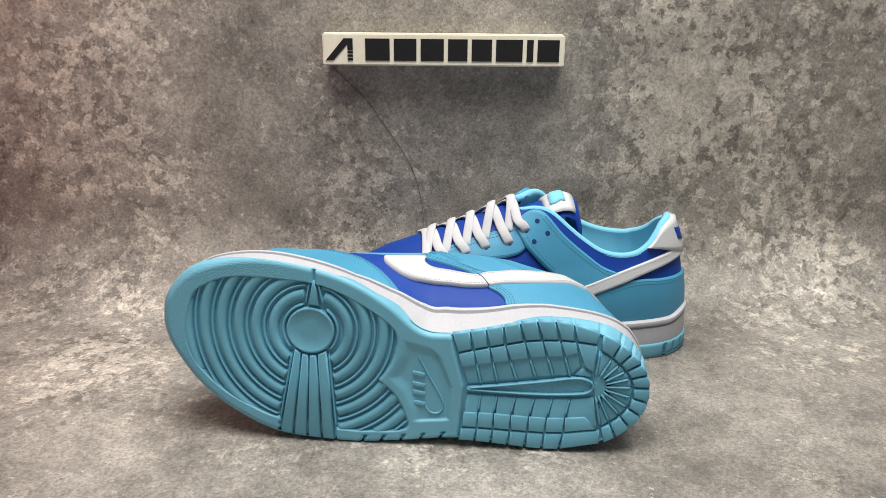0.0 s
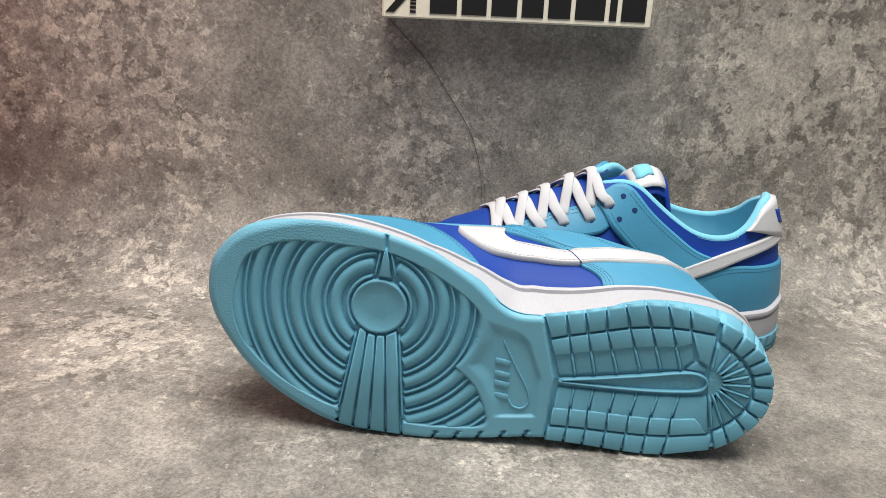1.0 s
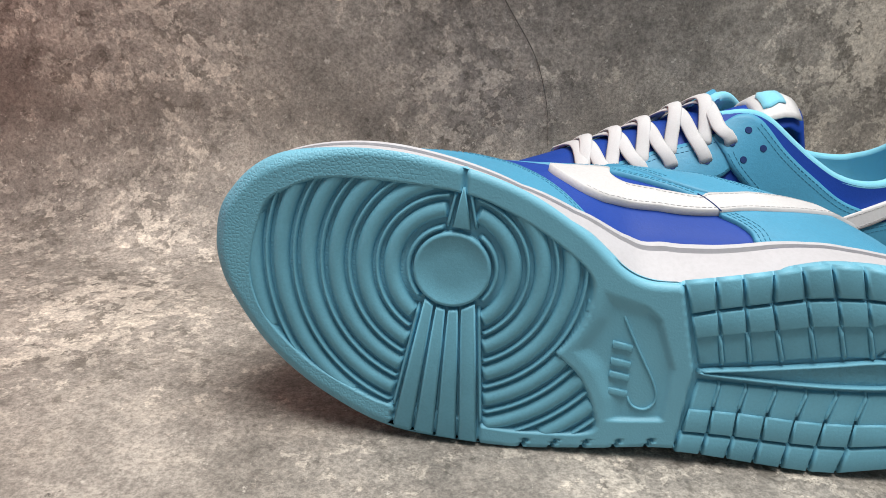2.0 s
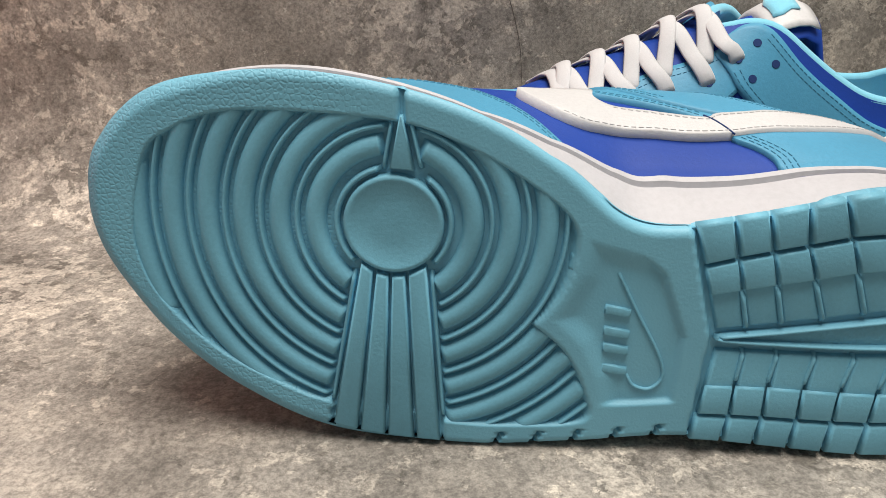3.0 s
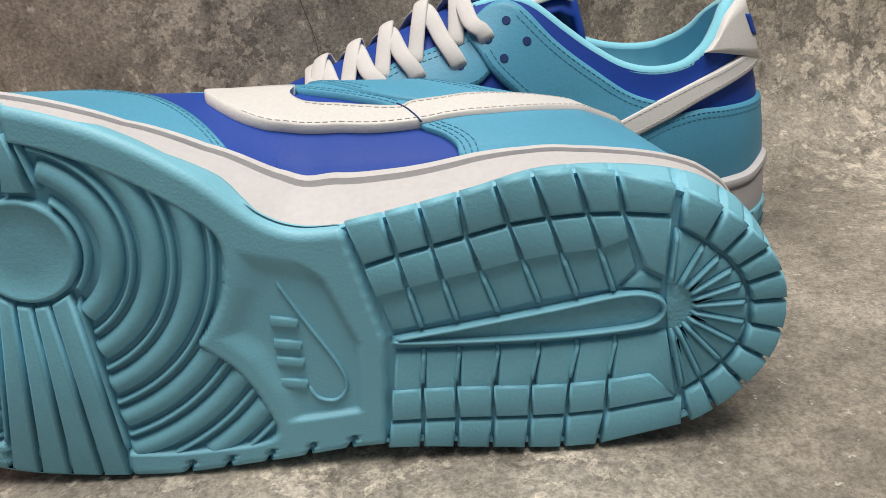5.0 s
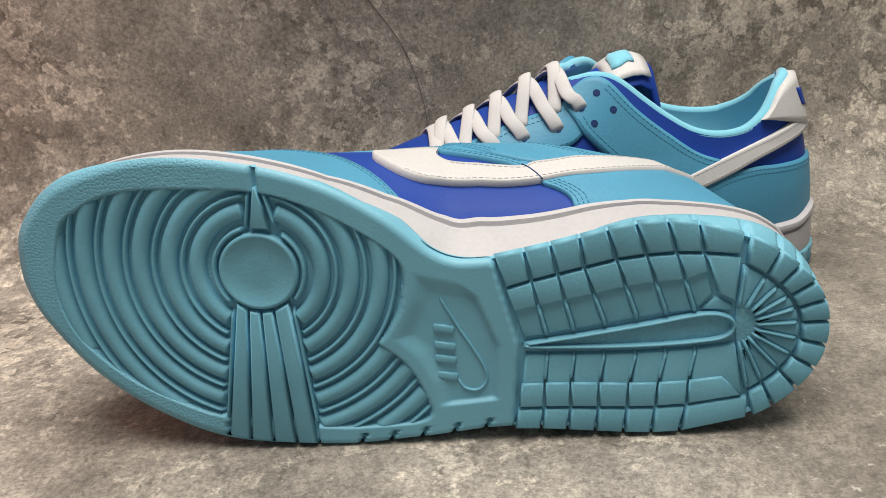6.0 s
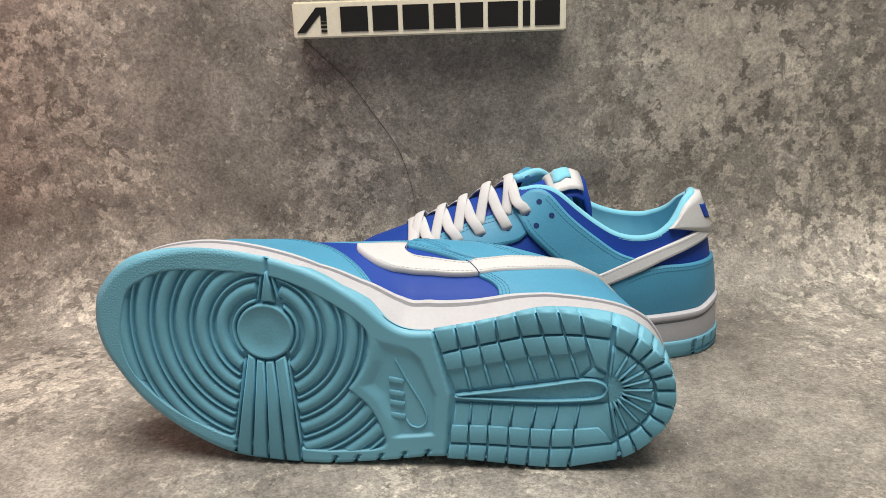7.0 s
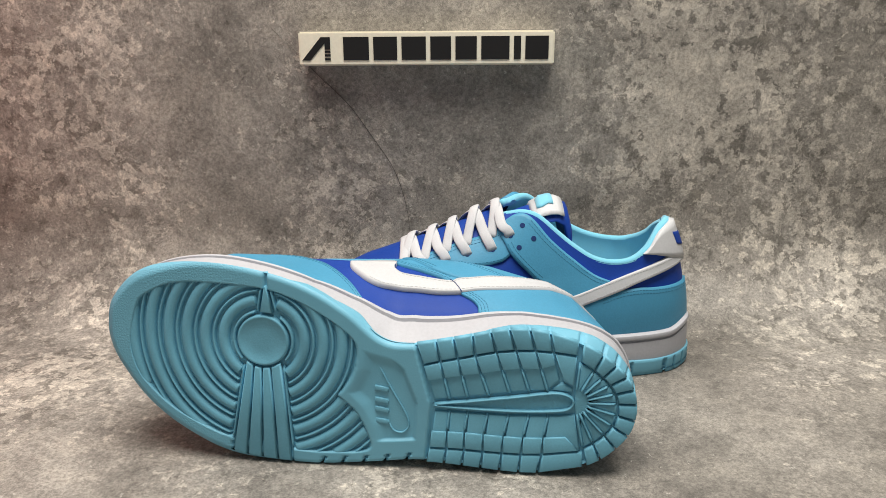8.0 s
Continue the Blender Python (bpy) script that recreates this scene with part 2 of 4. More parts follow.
FORE = smooth_curve([(0.007, 0.075), (0.013, 0.095), (0.022, 0.102), (0.034, 0.1065), (0.053, 0.1075), (0.087, 0.1045), (0.106, 0.098), (0.122, 0.089), (0.136, 0.078),
                     (0.139, 0.069), (0.1365, 0.057), (0.1310, 0.0475), (0.1272, 0.0432), (0.1292, 0.0414), (0.1370, 0.034), (0.143, 0.022), (0.144, 0.0105), (0.125, 0.008),
                     (0.103, 0.0085), (0.065, 0.0145), (0.049, 0.0205), (0.029, 0.032), (0.013, 0.048), (0.007, 0.062)], 200, closed=True)
PANEL = np.array([(0.1475, 0.0155), (0.171, 0.0175), (0.1725, 0.040), (0.165, 0.060), (0.158, 0.067), (0.1425, 0.071), (0.1405, 0.060), (0.1325, 0.0445), (0.1410, 0.036), (0.1465, 0.025)])
DISC, DISC_R = np.array((0.0855, 0.0743)), 0.0148
HUB = np.array((0.2595, 0.0437))
DEEP = 0.0034


def on_side(mirror, u, v, z):
    """Plan to the shoe's own axes; mirror +1 is a left shoe, -1 a right one."""
    return (u, mirror * (v - VC), z)


def outsole_base(mirror, fine=True):
    """The tread side of the sole: border, sunk forefoot, waist panel and sunk heel."""
    bm = bmesh.new()
    us = (TOE + HEEL) / 2 - (HEEL - TOE) / 2 * np.cos(np.linspace(0.02, math.pi - 0.02, 440 if fine else 120))
    ks = np.sin(np.linspace(-math.pi / 2, math.pi / 2, 180 if fine else 50)) * 0.5 + 0.5
    U = np.repeat(us[:, None], len(ks), 1)
    V = v_out(us)[:, None] * (1 - ks) + v_in(us)[:, None] * ks
    P = np.stack([U.ravel(), V.ravel()], 1)
    rim = edge_distance(OUTLINE, P)
    z = DEEP * ease(edge_distance(FORE, P), -0.0004, 0.0010)
    fade = np.full(len(P), 9.0)
    soft_edge = np.vstack([PANEL[4:], PANEL[:1]])
    for a, b in zip(soft_edge, soft_edge[1:]):
        k = np.clip(((P - a) @ (b - a)) / ((b - a) @ (b - a)), 0, 1)
        fade = np.minimum(fade, np.linalg.norm(P - a - k[:, None] * (b - a), axis=1))
    z = np.maximum(z, 0.0020 * ease(edge_distance(PANEL, P), -0.0002, 0.0012) * ease(fade, 0.0, 0.0075))
    front = 0.1765 + np.interp(P[:, 1], [0.0, 0.040, 0.075], [-0.0005, 0.0035, -0.005])
    z = np.maximum(z, DEEP * ease(P[:, 0] - front, -0.0004, 0.0008))
    for u0 in (0.116, 0.128, 0.1405, 0.153, 0.1655):
        lean = P[:, 0] - u0 - 0.5 * (P[:, 1] - v_out(u0))
        z = np.maximum(z, 0.003 * ease(0.0011 - np.abs(lean), 0, 0.0006) * ease(v_out(u0) + 0.0055 - P[:, 1], 0, 0.0008))
    slot = np.abs(P[:, 0] - 0.0887 - 0.08 * (P[:, 1] - 0.108))
    z = np.maximum(z, 0.0028 * ease(0.0012 - slot, 0, 0.0006) * ease(P[:, 1], 0.1030, 0.1040))
    for i in range(5):
        gap = np.abs(P[:, 0] - bar_edge(i, P[:, 1]))
        z = np.maximum(z, 0.0030 * ease(0.0011 - gap, 0, 0.0006) * ease(0.0200 - P[:, 1], 0, 0.0010))
    toe = 1 - ease(P[:, 0], 0.05, 0.12)
    near = 1 - np.clip(rim / 0.0030, 0, 1)
    z = z + (1 - toe) * 0.0026 * (1 - np.sqrt(np.clip(1 - near ** 2, 0, 1))) + toe * 0.0013 * near ** 2
    z = z + spring(P[:, 0])
    rows = [[on_side(mirror, P[i * len(ks) + j, 0], P[i * len(ks) + j, 1], z[i * len(ks) + j]) for j in range(len(ks))] for i in range(len(us))]
    grid_faces(bm, rows, flip=mirror < 0)
    return bm


def around(mirror, bm, profile, ring=OUTLINE):
    """Sweeps a profile of (outset, z) round the shoe's outline; z may be a function of u and side."""
    nxt, prv = np.roll(ring, -1, axis=0), np.roll(ring, 1, axis=0)
    tang = nxt - prv
    tang /= np.linalg.norm(tang, axis=1)[:, None]
    nrm = np.stack([-tang[:, 1], tang[:, 0]], 1)
    rows = []
    for outset, height in profile:
        row = []
        for p, n in zip(ring, nrm):
            o = outset(p[0], p[1]) if callable(outset) else outset
            row.append(on_side(mirror, p[0] + n[0] * o, p[1] + n[1] * o, height(p[0], p[1])))
        rows.append(row)
    grid_faces(bm, rows, closed=True, flip=mirror > 0)
    return bm


HEEL_TURNS = np.radians([84, 62, 45, 29, 14, -1, -17, -33, -49, -66, -79])
SLOTS = [(u, float(v_in(u))) for u in (0.1720, 0.1831, 0.1927, 0.2034, 0.2130, 0.2231, 0.2342, 0.2454, 0.2616)]
SLOTS += [(u, float(v_out(u))) for u in (0.1766, 0.1872, 0.1973, 0.2079, 0.2186, 0.2292, 0.2398, 0.2652)]
for _a in HEEL_TURNS:
    _way = np.linspace(0.005, 0.06, 400)
    _probe = HUB + np.array((math.cos(_a), math.sin(_a))) * _way[:, None]
    SLOTS.append(tuple(HUB + np.array((math.cos(_a), math.sin(_a))) * _way[int(np.argmax(edge_distance(OUTLINE, _probe) < 0.0001))]))
SLOTS = np.array(SLOTS)
FINE_RING = smooth_curve(OUTLINE[::2], 900, closed=True)


def notch(u, v):
    """1 in the slots that run up the heel wall, else 0."""
    d = float(np.min(np.hypot(SLOTS[:, 0] - u, SLOTS[:, 1] - v)))
    return 1 - float(ease(d, 0.0005, 0.0013))


def rubber_top(u, v):
    """Height of the coloured rubber on the side wall: high round toe and heel, low at the waist."""
    if v > 0.045:
        waist = ease(u, 0.138, 0.149) * (1 - ease(u, 0.199, 0.212))
        return spring(u) + 0.0125 - 0.003 * (1 - ease(u, 0.06, 0.13)) - 0.0078 * waist
    return spring(u) + 0.0125 - 0.003 * (1 - ease(u, 0.06, 0.13)) - 0.0041 * ease(u, 0.118, 0.148) * (1 - ease(u, 0.196, 0.210))


def rubber_out(u, v):
    """How far the top of the rubber stands out from the tread's outline."""
    if v > 0.045:
        return float(np.interp(u, [0.0, 0.02, 0.045, 0.06, 0.088, 0.100, 0.110, 0.126, 0.138, 0.146, 0.16, 0.17, 0.184, 0.205, 0.212, 0.223, 0.235, 0.248, 0.26, 0.268, 0.278, 0.287, 0.2925],
                               [0.0004, 0.0, -0.0018, -0.0026, -0.0036, -0.0034, -0.0020, -0.0024, -0.0004, 0.0008, 0.0006, 0.0, -0.0010, -0.0024, -0.0015, -0.0008, -0.0004, 0.0010, 0.0030, 0.0042, 0.0044, 0.0030, 0.0013]))
    return 0.0005


def flare(u, v):
    """How far the top of the midsole stands out: drawn in round the toe, flared at the inner waist."""
    if v > 0.045:
        return float(np.interp(u, [0.0, 0.06, 0.09, 0.111, 0.132, 0.150, 0.168, 0.190, 0.210, 0.225, 0.24, 0.25, 0.26, 0.272, 0.280, 0.288, 0.2925],
                               [-0.002, -0.0028, -0.0036, -0.0040, 0.0, 0.0070, 0.0085, 0.0048, 0.0028, 0.0005, 0.0, 0.0008, 0.0024, 0.0048, 0.0052, 0.0030, 0.0010]))
    return -0.0015 - 0.0015 * (1 - float(ease(u, 0.02, 0.125)))


def groove_drop(u, v):
    """Depth below the midsole's top edge at which the stitched groove ends."""
    if v > 0.045:
        return float(np.interp(u, [0.0, 0.13, 0.155, 0.185, 0.205, 0.225, 0.2925], [0.0052, 0.0052, 0.0072, 0.0078, 0.0062, 0.0046, 0.0060]))
    return 0.0066


def bulge(u, v):
    """The rubber stands out round the toe."""
    return 0.0021 * (1 - float(ease(u, 0.012, 0.06) if v > 0.075 else ease(u, 0.05, 0.12)))


def mid_top(u, v):
    return spring(u) * 0.75 + 0.0285 + 0.004 * ease(u, 0.16, 0.26) + 0.004 * ease(u, 0.27, 0.29)


def lug(mirror, poly, z0, z1, bevel=0.0008):
    """A tread piece: polygon with a bevelled face, from z0 down to z1."""
    p = np.array(poly, float)
    area = 0.5 * np.sum(p[:, 0] * np.roll(p[:, 1], -1) - np.roll(p[:, 0], -1) * p[:, 1])
    if area < 0:
        p = p[::-1]
    c = p.mean(0)

    def inset(d):
        e0, e1 = p - np.roll(p, 1, axis=0), np.roll(p, -1, axis=0) - p
        n0 = np.stack([-e0[:, 1], e0[:, 0]], 1) / np.maximum(np.linalg.norm(e0, axis=1), 1e-6)[:, None]
        n1 = np.stack([-e1[:, 1], e1[:, 0]], 1) / np.maximum(np.linalg.norm(e1, axis=1), 1e-6)[:, None]
        m = n0 + n1
        return p + m * (d / np.maximum(0.45, (m * n0).sum(1)))[:, None]

    bm = bmesh.new()
    rows = []
    for d, z in ((-0.0002, z0), (0.0, z1 + bevel), (bevel * 0.35, z1 + bevel * 0.3), (bevel, z1)):
        rows.append([on_side(mirror, a, b, z + float(spring(a))) for a, b in inset(d)])
    vs = grid_faces(bm, rows, closed=True, flip=mirror > 0)
    top = vs[-1]
    bm.faces.new(top if mirror < 0 else top[::-1])
    bmesh.ops.recalc_face_normals(bm, faces=bm.faces)
    return bm


def ridge(mirror, path, width, height, z0):
    """A half-round rib along a path, tapering at its ends."""
    p = np.array(path, float)
    t = np.gradient(p, axis=0)
    t /= np.maximum(np.linalg.norm(t, axis=1), 1e-9)[:, None]
    n = np.stack([-t[:, 1], t[:, 0]], 1)
    run = np.r_[0, np.cumsum(np.linalg.norm(np.diff(p, axis=0), axis=1))]
    taper = np.clip(np.minimum(run, run[-1] - run) / 0.0015, 0.12, 1)
    bm = bmesh.new()
    rows = []
    for a in np.linspace(-math.pi / 2, math.pi / 2, 7):
        off, up = math.sin(a) * width / 2, math.cos(a) ** 0.8 if abs(a) < 1.57 else 0.0
        rows.append([on_side(mirror, q[0] + m[0] * off, q[1] + m[1] * off, z0 - height * up * k + float(spring(q[0]))) for q, m, k in zip(p, n, taper)])
    grid_faces(bm, rows, flip=mirror > 0)
    bmesh.ops.recalc_face_normals(bm, faces=bm.faces)
    return bm


def clipped_runs(path, keep):
    runs, cur = [], []
    for q, k in zip(path, keep):
        if k:
            cur.append(q)
        elif cur:
            runs.append(cur)
            cur = []
    if cur:
        runs.append(cur)
    return [r for r in runs if len(r) > 5]


def shrink(quad, g):
    """A polygon pulled in by g on every side."""
    p = np.array(quad, float)
    area = 0.5 * np.sum(p[:, 0] * np.roll(p[:, 1], -1) - np.roll(p[:, 0], -1) * p[:, 1])
    if area < 0:
        p = p[::-1]
    e0, e1 = p - np.roll(p, 1, axis=0), np.roll(p, -1, axis=0) - p
    n0 = np.stack([-e0[:, 1], e0[:, 0]], 1) / np.maximum(np.linalg.norm(e0, axis=1), 1e-6)[:, None]
    n1 = np.stack([-e1[:, 1], e1[:, 0]], 1) / np.maximum(np.linalg.norm(e1, axis=1), 1e-6)[:, None]
    m = n0 + n1
    return p + m * (g / np.maximum(0.5, (m * n0).sum(1)))[:, None]


def bar_edge(i, v):
    """u of the i-th groove beside the four radial bars at height v in the plan."""
    tops, bots = (0.0745, 0.0795, 0.0842, 0.0890, 0.0955), (0.0628, 0.0720, 0.0812, 0.0905, 0.0990)
    return bots[i] + (tops[i] - bots[i]) * (v - 0.003) / 0.057


def spike_edge(side, v):
    return 0.0885 + side * max(0.0, (0.113 - v)) * 0.20


def forefoot_tread(mirror, sole):
    # pivot disc with a lip
    bm = bmesh.new()
    rows = []
    for r, z in ((DISC_R + 0.0003, DEEP), (DISC_R, 0.0006), (DISC_R - 0.0006, 0.0), (DISC_R - 0.0014, 0.0), (DISC_R - 0.0020, 0.0004), (0.006, 0.0004), (0.0004, 0.0004)):
        rows.append([on_side(mirror, DISC[0] + r * math.cos(a), DISC[1] + r * math.sin(a), z + float(spring(DISC[0] + r * math.cos(a)))) for a in np.linspace(0, 2 * math.pi, 48, endpoint=False)])
    bm.faces.new(grid_faces(bm, rows, closed=True)[-1])
    bmesh.ops.recalc_face_normals(bm, faces=bm.faces)
    part("pivot_disc", bm, RUBBER, sole)
    # ribs in rings, broken by the bars below and the spike above
    angle = np.linspace(-math.pi, math.pi, 400) + math.pi / 2
    rings = [(0.0169, 0.0020, 0.0030)]
    for k in range(7):
        rings += [(0.0234 + 0.0109 * k, 0.0066, 0.0031), (0.0289 + 0.0109 * k, 0.0017, 0.0028)]
    for radius, width, height in rings:
        path = np.stack([DISC[0] + radius * np.cos(angle), DISC[1] + radius * np.sin(angle)], 1)
        keep = edge_distance(FORE, path) > -0.0022
        below = path[:, 1] < DISC[1]
        left = np.array([bar_edge(0, v) for v in path[:, 1]]) - 0.0012
        right = np.array([bar_edge(4, v) for v in path[:, 1]]) + 0.0012
        keep &= ~(below & (path[:, 0] > left) & (path[:, 0] < right))
        s0 = np.array([spike_edge(-1, v) for v in path[:, 1]]) - 0.0016
        s1 = np.array([spike_edge(1, v) for v in path[:, 1]]) + 0.0016
        keep &= ~((~below) & (path[:, 0] > s0) & (path[:, 0] < s1))
        for run in clipped_runs(path, keep):
            part("rib", ridge(mirror, run, width, height, DEEP), RUBBER, sole)
    # rails beside the bars and the spike
    for i, off in ((0, -0.0010), (4, 0.0010)):
        vs = np.linspace(0.009 if i else 0.014, 0.0595, 24)
        part("rail", ridge(mirror, [(bar_edge(i, v) + off, v) for v in vs], 0.0015, 0.0031, DEEP), RUBBER, sole)
    for side in (-1, 1):
        vs = np.linspace(0.0905, 0.1050, 12)
        part("rail", ridge(mirror, [(spike_edge(side, v) + side * 0.0010, v) for v in vs], 0.0014, 0.0031, DEEP), RUBBER, sole)
    # four radial bars and the spike
    for i in range(4):
        low = [float(v_out(bar_edge(i, 0.0))) + 0.0004, float(v_out(bar_edge(i + 1, 0.0))) + 0.0004]
        high = [DISC[1] - math.sqrt(max(0.0, (DISC_R + 0.0012) ** 2 - (bar_edge(j, 0.058) - DISC[0]) ** 2)) for j in (i, i + 1)]
        quad = [(bar_edge(i, low[0]), low[0]), (bar_edge(i + 1, low[1]), low[1]), (bar_edge(i + 1, high[1]), high[1]), (bar_edge(i, high[0]), high[0])]
        part("radial_bar", lug(mirror, shrink(quad, 0.0006), DEEP, -0.0003), RUBBER, sole)
    tri = [(0.0850, 0.0912), (0.0918, 0.0905), (0.0890, 0.1060), (0.0882, 0.1060)]
    part("spike", lug(mirror, tri, DEEP, -0.0002, 0.0005), RUBBER, sole)


def heel_tread(mirror, sole):
    outer = [(0.1720, 0.073), (0.1831, 0.0755), (0.1927, 0.0775), (0.2034, 0.0800), (0.2130, 0.0825), (0.2231, 0.0845), (0.2342, 0.0850), (0.2454, 0.0835), (0.2616, 0.0785)]
    mid = [(0.1760, 0.0625), (0.1857, 0.0650), (0.1953, 0.0670), (0.2049, 0.0690), (0.2165, 0.0715), (0.2272, 0.0725), (0.2378, 0.0728), (0.2474, 0.0722), (0.2606, 0.0705)]
    base = [(0.1816, 0.0415), (0.1907, 0.0425), (0.2008, 0.0440), (0.2125, 0.0455), (0.2241, 0.0475), (0.2347, 0.0487), (0.2449, 0.0492), (0.2519, 0.0560)]
    outer = [(a, float(v_in(a)) + 0.0015) for a, _ in outer]

    def between(p, q, k):
        return (p[0] + (q[0] - p[0]) * k, p[1] + (q[1] - p[1]) * k)

    g = 0.00065
    n = 0

    def piece(quad, z1=0.0, bevel=0.0009):
        part("tread_block", lug(mirror, shrink(quad, g), DEEP, z1, bevel), RUBBER, sole)

    for i in range(8):
        piece([outer[i], outer[i + 1], mid[i + 1], mid[i]], 0.0, 0.0010)
        if i < 7:
            m0, m1 = between(mid[i], base[i], 0.45), between(mid[i + 1], base[i + 1], 0.45)
            piece([mid[i], mid[i + 1], base[i + 1], base[i]], 0.0017)
            q = shrink([mid[i], mid[i + 1], m1, m0], g)
            part("tread_block", lug(mirror, q, 0.0019, 0.0, 0.0005), RUBBER, sole)
    piece([mid[7], mid[8], (0.2594, 0.0522), (0.2526, 0.0562)], 0.0)
    piece([(0.2460, 0.0500), (0.2524, 0.0556), (0.2590, 0.0516), (0.2584, 0.0484)], 0.0017)
    # lower rows
    t = [(0.1821, 0.0360), (0.1907, 0.0357), (0.2008, 0.0353), (0.2120, 0.0350), (0.2236, 0.0347), (0.2347, 0.0350), (0.2454, 0.0353), (0.2603, 0.0366)]
    s = [(0.1801, 0.0240), (0.1892, 0.0240), (0.1988, 0.0238), (0.2094, 0.0232), (0.2206, 0.0225), (0.2317, 0.0222), (0.2428, 0.0226), (0.2552, 0.0238)]
    r = [(0.1786, 0.0132), (0.1887, 0.0131), (0.1988, 0.0128), (0.2094, 0.0122), (0.2201, 0.0117), (0.2307, 0.0115), (0.2423, 0.0120), (0.2650, 0.0152)]
    b = [0.1766, 0.1872, 0.1973, 0.2079, 0.2186, 0.2292, 0.2398, 0.2652]
    b = [(a, float(v_out(a)) - 0.0012) for a in b]
    for i in range(7):
        piece([t[i], t[i + 1], r[i + 1] if i < 6 else (0.2640, 0.0146), r[i]], 0.0011)
        part("tread_block", lug(mirror, shrink([s[i], s[i + 1], r[i + 1] if i < 6 else (0.2634, 0.0150), r[i]], g), 0.0013, 0.0, 0.0005), RUBBER, sole)
        piece([r[i], r[i + 1], b[i + 1], b[i]])
    # crescent of blocks round the back
    turns = HEEL_TURNS

    def ray_to(curve_scale, a):
        d = np.array((math.cos(a), math.sin(a)))
        probe = HUB + d * np.linspace(0.005, 0.06, 400)[:, None]
        dist = edge_distance(OUTLINE, probe)
        end = np.linspace(0.005, 0.06, 400)[np.argmax(dist < curve_scale)]
        return HUB + d * end

    for a, c in zip(turns, turns[1:]):
        h = (a + c) / 2
        piece([ray_to(-0.0013, a), ray_to(-0.0013, h), ray_to(-0.0013, c), ray_to(0.0095, c), ray_to(0.0095, h), ray_to(0.0095, a)])
        near = 0.0065 if n % 2 == 0 else 0.0095
        d0, d1 = np.array((math.cos(a), math.sin(a))), np.array((math.cos(c), math.sin(c)))
        piece([ray_to(0.0095, a), ray_to(0.0095, h), ray_to(0.0095, c), HUB + d1 * near, HUB + d0 * near], 0.0013)
        n += 1
    # raised spokes from the hub, on a sunk floor
    for a in turns:
        d = np.array((math.cos(a), math.sin(a)))
        tip = ray_to(0.0100, a)
        part("spoke", ridge(mirror, [HUB + d * 0.0062 + (tip - HUB - d * 0.0062) * k for k in np.linspace(0, 1, 10)], 0.0016, 0.0033, DEEP), RUBBER, sole)
    circle = [HUB + 0.0165 * np.array((math.cos(a), math.sin(a))) for a in np.linspace(-1.45, 1.5, 14)]
    part("hub_floor", lug(mirror, circle + [HUB], DEEP, 0.0020, 0.0002), RUBBER_GRAIN, sole)
    # ribs between the sunk halves of the blocks
    for row, far in ((mid, base), (s, t)):
        for i in range(1, 7):
            p0, p1 = (between(row[i], far[i], 0.45), between(row[i], far[i], 1.02)) if far is base else (row[i], far[i])
            part("rib", ridge(mirror, [between(p0, p1, k) for k in np.linspace(0, 1, 8)], 0.0017, 0.0030, DEEP), RUBBER, sole)
    # long drop in the middle, with a raised lip
    drop = smooth_curve([(0.1821, 0.0393), (0.2024, 0.0420), (0.2277, 0.0455), (0.2479, 0.0485), (0.2565, 0.0470), (0.2590, 0.0432), (0.2560, 0.0395), (0.2479, 0.0380), (0.2277, 0.0372), (0.2024, 0.0378)], 80, closed=True)
    part("drop_lip", ridge(mirror, np.vstack([drop, drop[:2]]), 0.0016, 0.0034, DEEP), RUBBER, sole)
    part("drop_floor", lug(mirror, shrink(drop[::2], 0.0002), DEEP, 0.0022, 0.0002), RUBBER_GRAIN, sole)


def waist_marks(mirror, sole):
    """A raised curved stripe and plain bars in place of the brand name."""
    loop = smooth_curve([(0.1518, 0.0600), (0.1578, 0.0480), (0.1658, 0.0330), (0.1673, 0.0255), (0.1638, 0.0215), (0.1588, 0.0225), (0.1563, 0.0265)], 60)
    part("moulded_stripe", ridge(mirror, loop, 0.0011, 0.0010, 0.0021), RUBBER, sole)
    for i, v in enumerate((0.0275, 0.0345, 0.0400, 0.0470)):
        quad = [(0.1485, v), (0.1560, v - 0.0012), (0.1562, v + 0.0012), (0.1488, v + 0.0026)]
        part("moulded_bar", lug(mirror, quad, 0.0021, 0.0008, 0.0003), RUBBER, sole)


# upper: widths and heights
FULL_IN = [(-0.006, 0.080), (0.02, 0.105), (0.05, 0.1105), (0.075, 0.1085), (0.10, 0.1060), (0.13, 0.1025), (0.155, 0.1010), (0.175, 0.1000), (0.192, 0.0990), (0.210, 0.0970), (0.235, 0.0915), (0.250, 0.0880), (0.265, 0.0815), (0.284, 0.0655), (0.2925, 0.044)]
FULL_Z = [(-0.006, 0.034), (0.02, 0.044), (0.05, 0.052), (0.10, 0.066), (0.13, 0.076), (0.155, 0.084), (0.21, 0.082), (0.265, 0.074), (0.2925, 0.060)]


def full_in(u):
    """Inner flank of the upper, which bridges the waist of the sole."""
    return np.interp(u, [a for a, _ in FULL_IN], [b for _, b in FULL_IN])


def mid_v(u):
    return (full_in(u) + v_out(u)) / 2


def wide(u):
    return (v_in(u) - v_out(u)) / 2


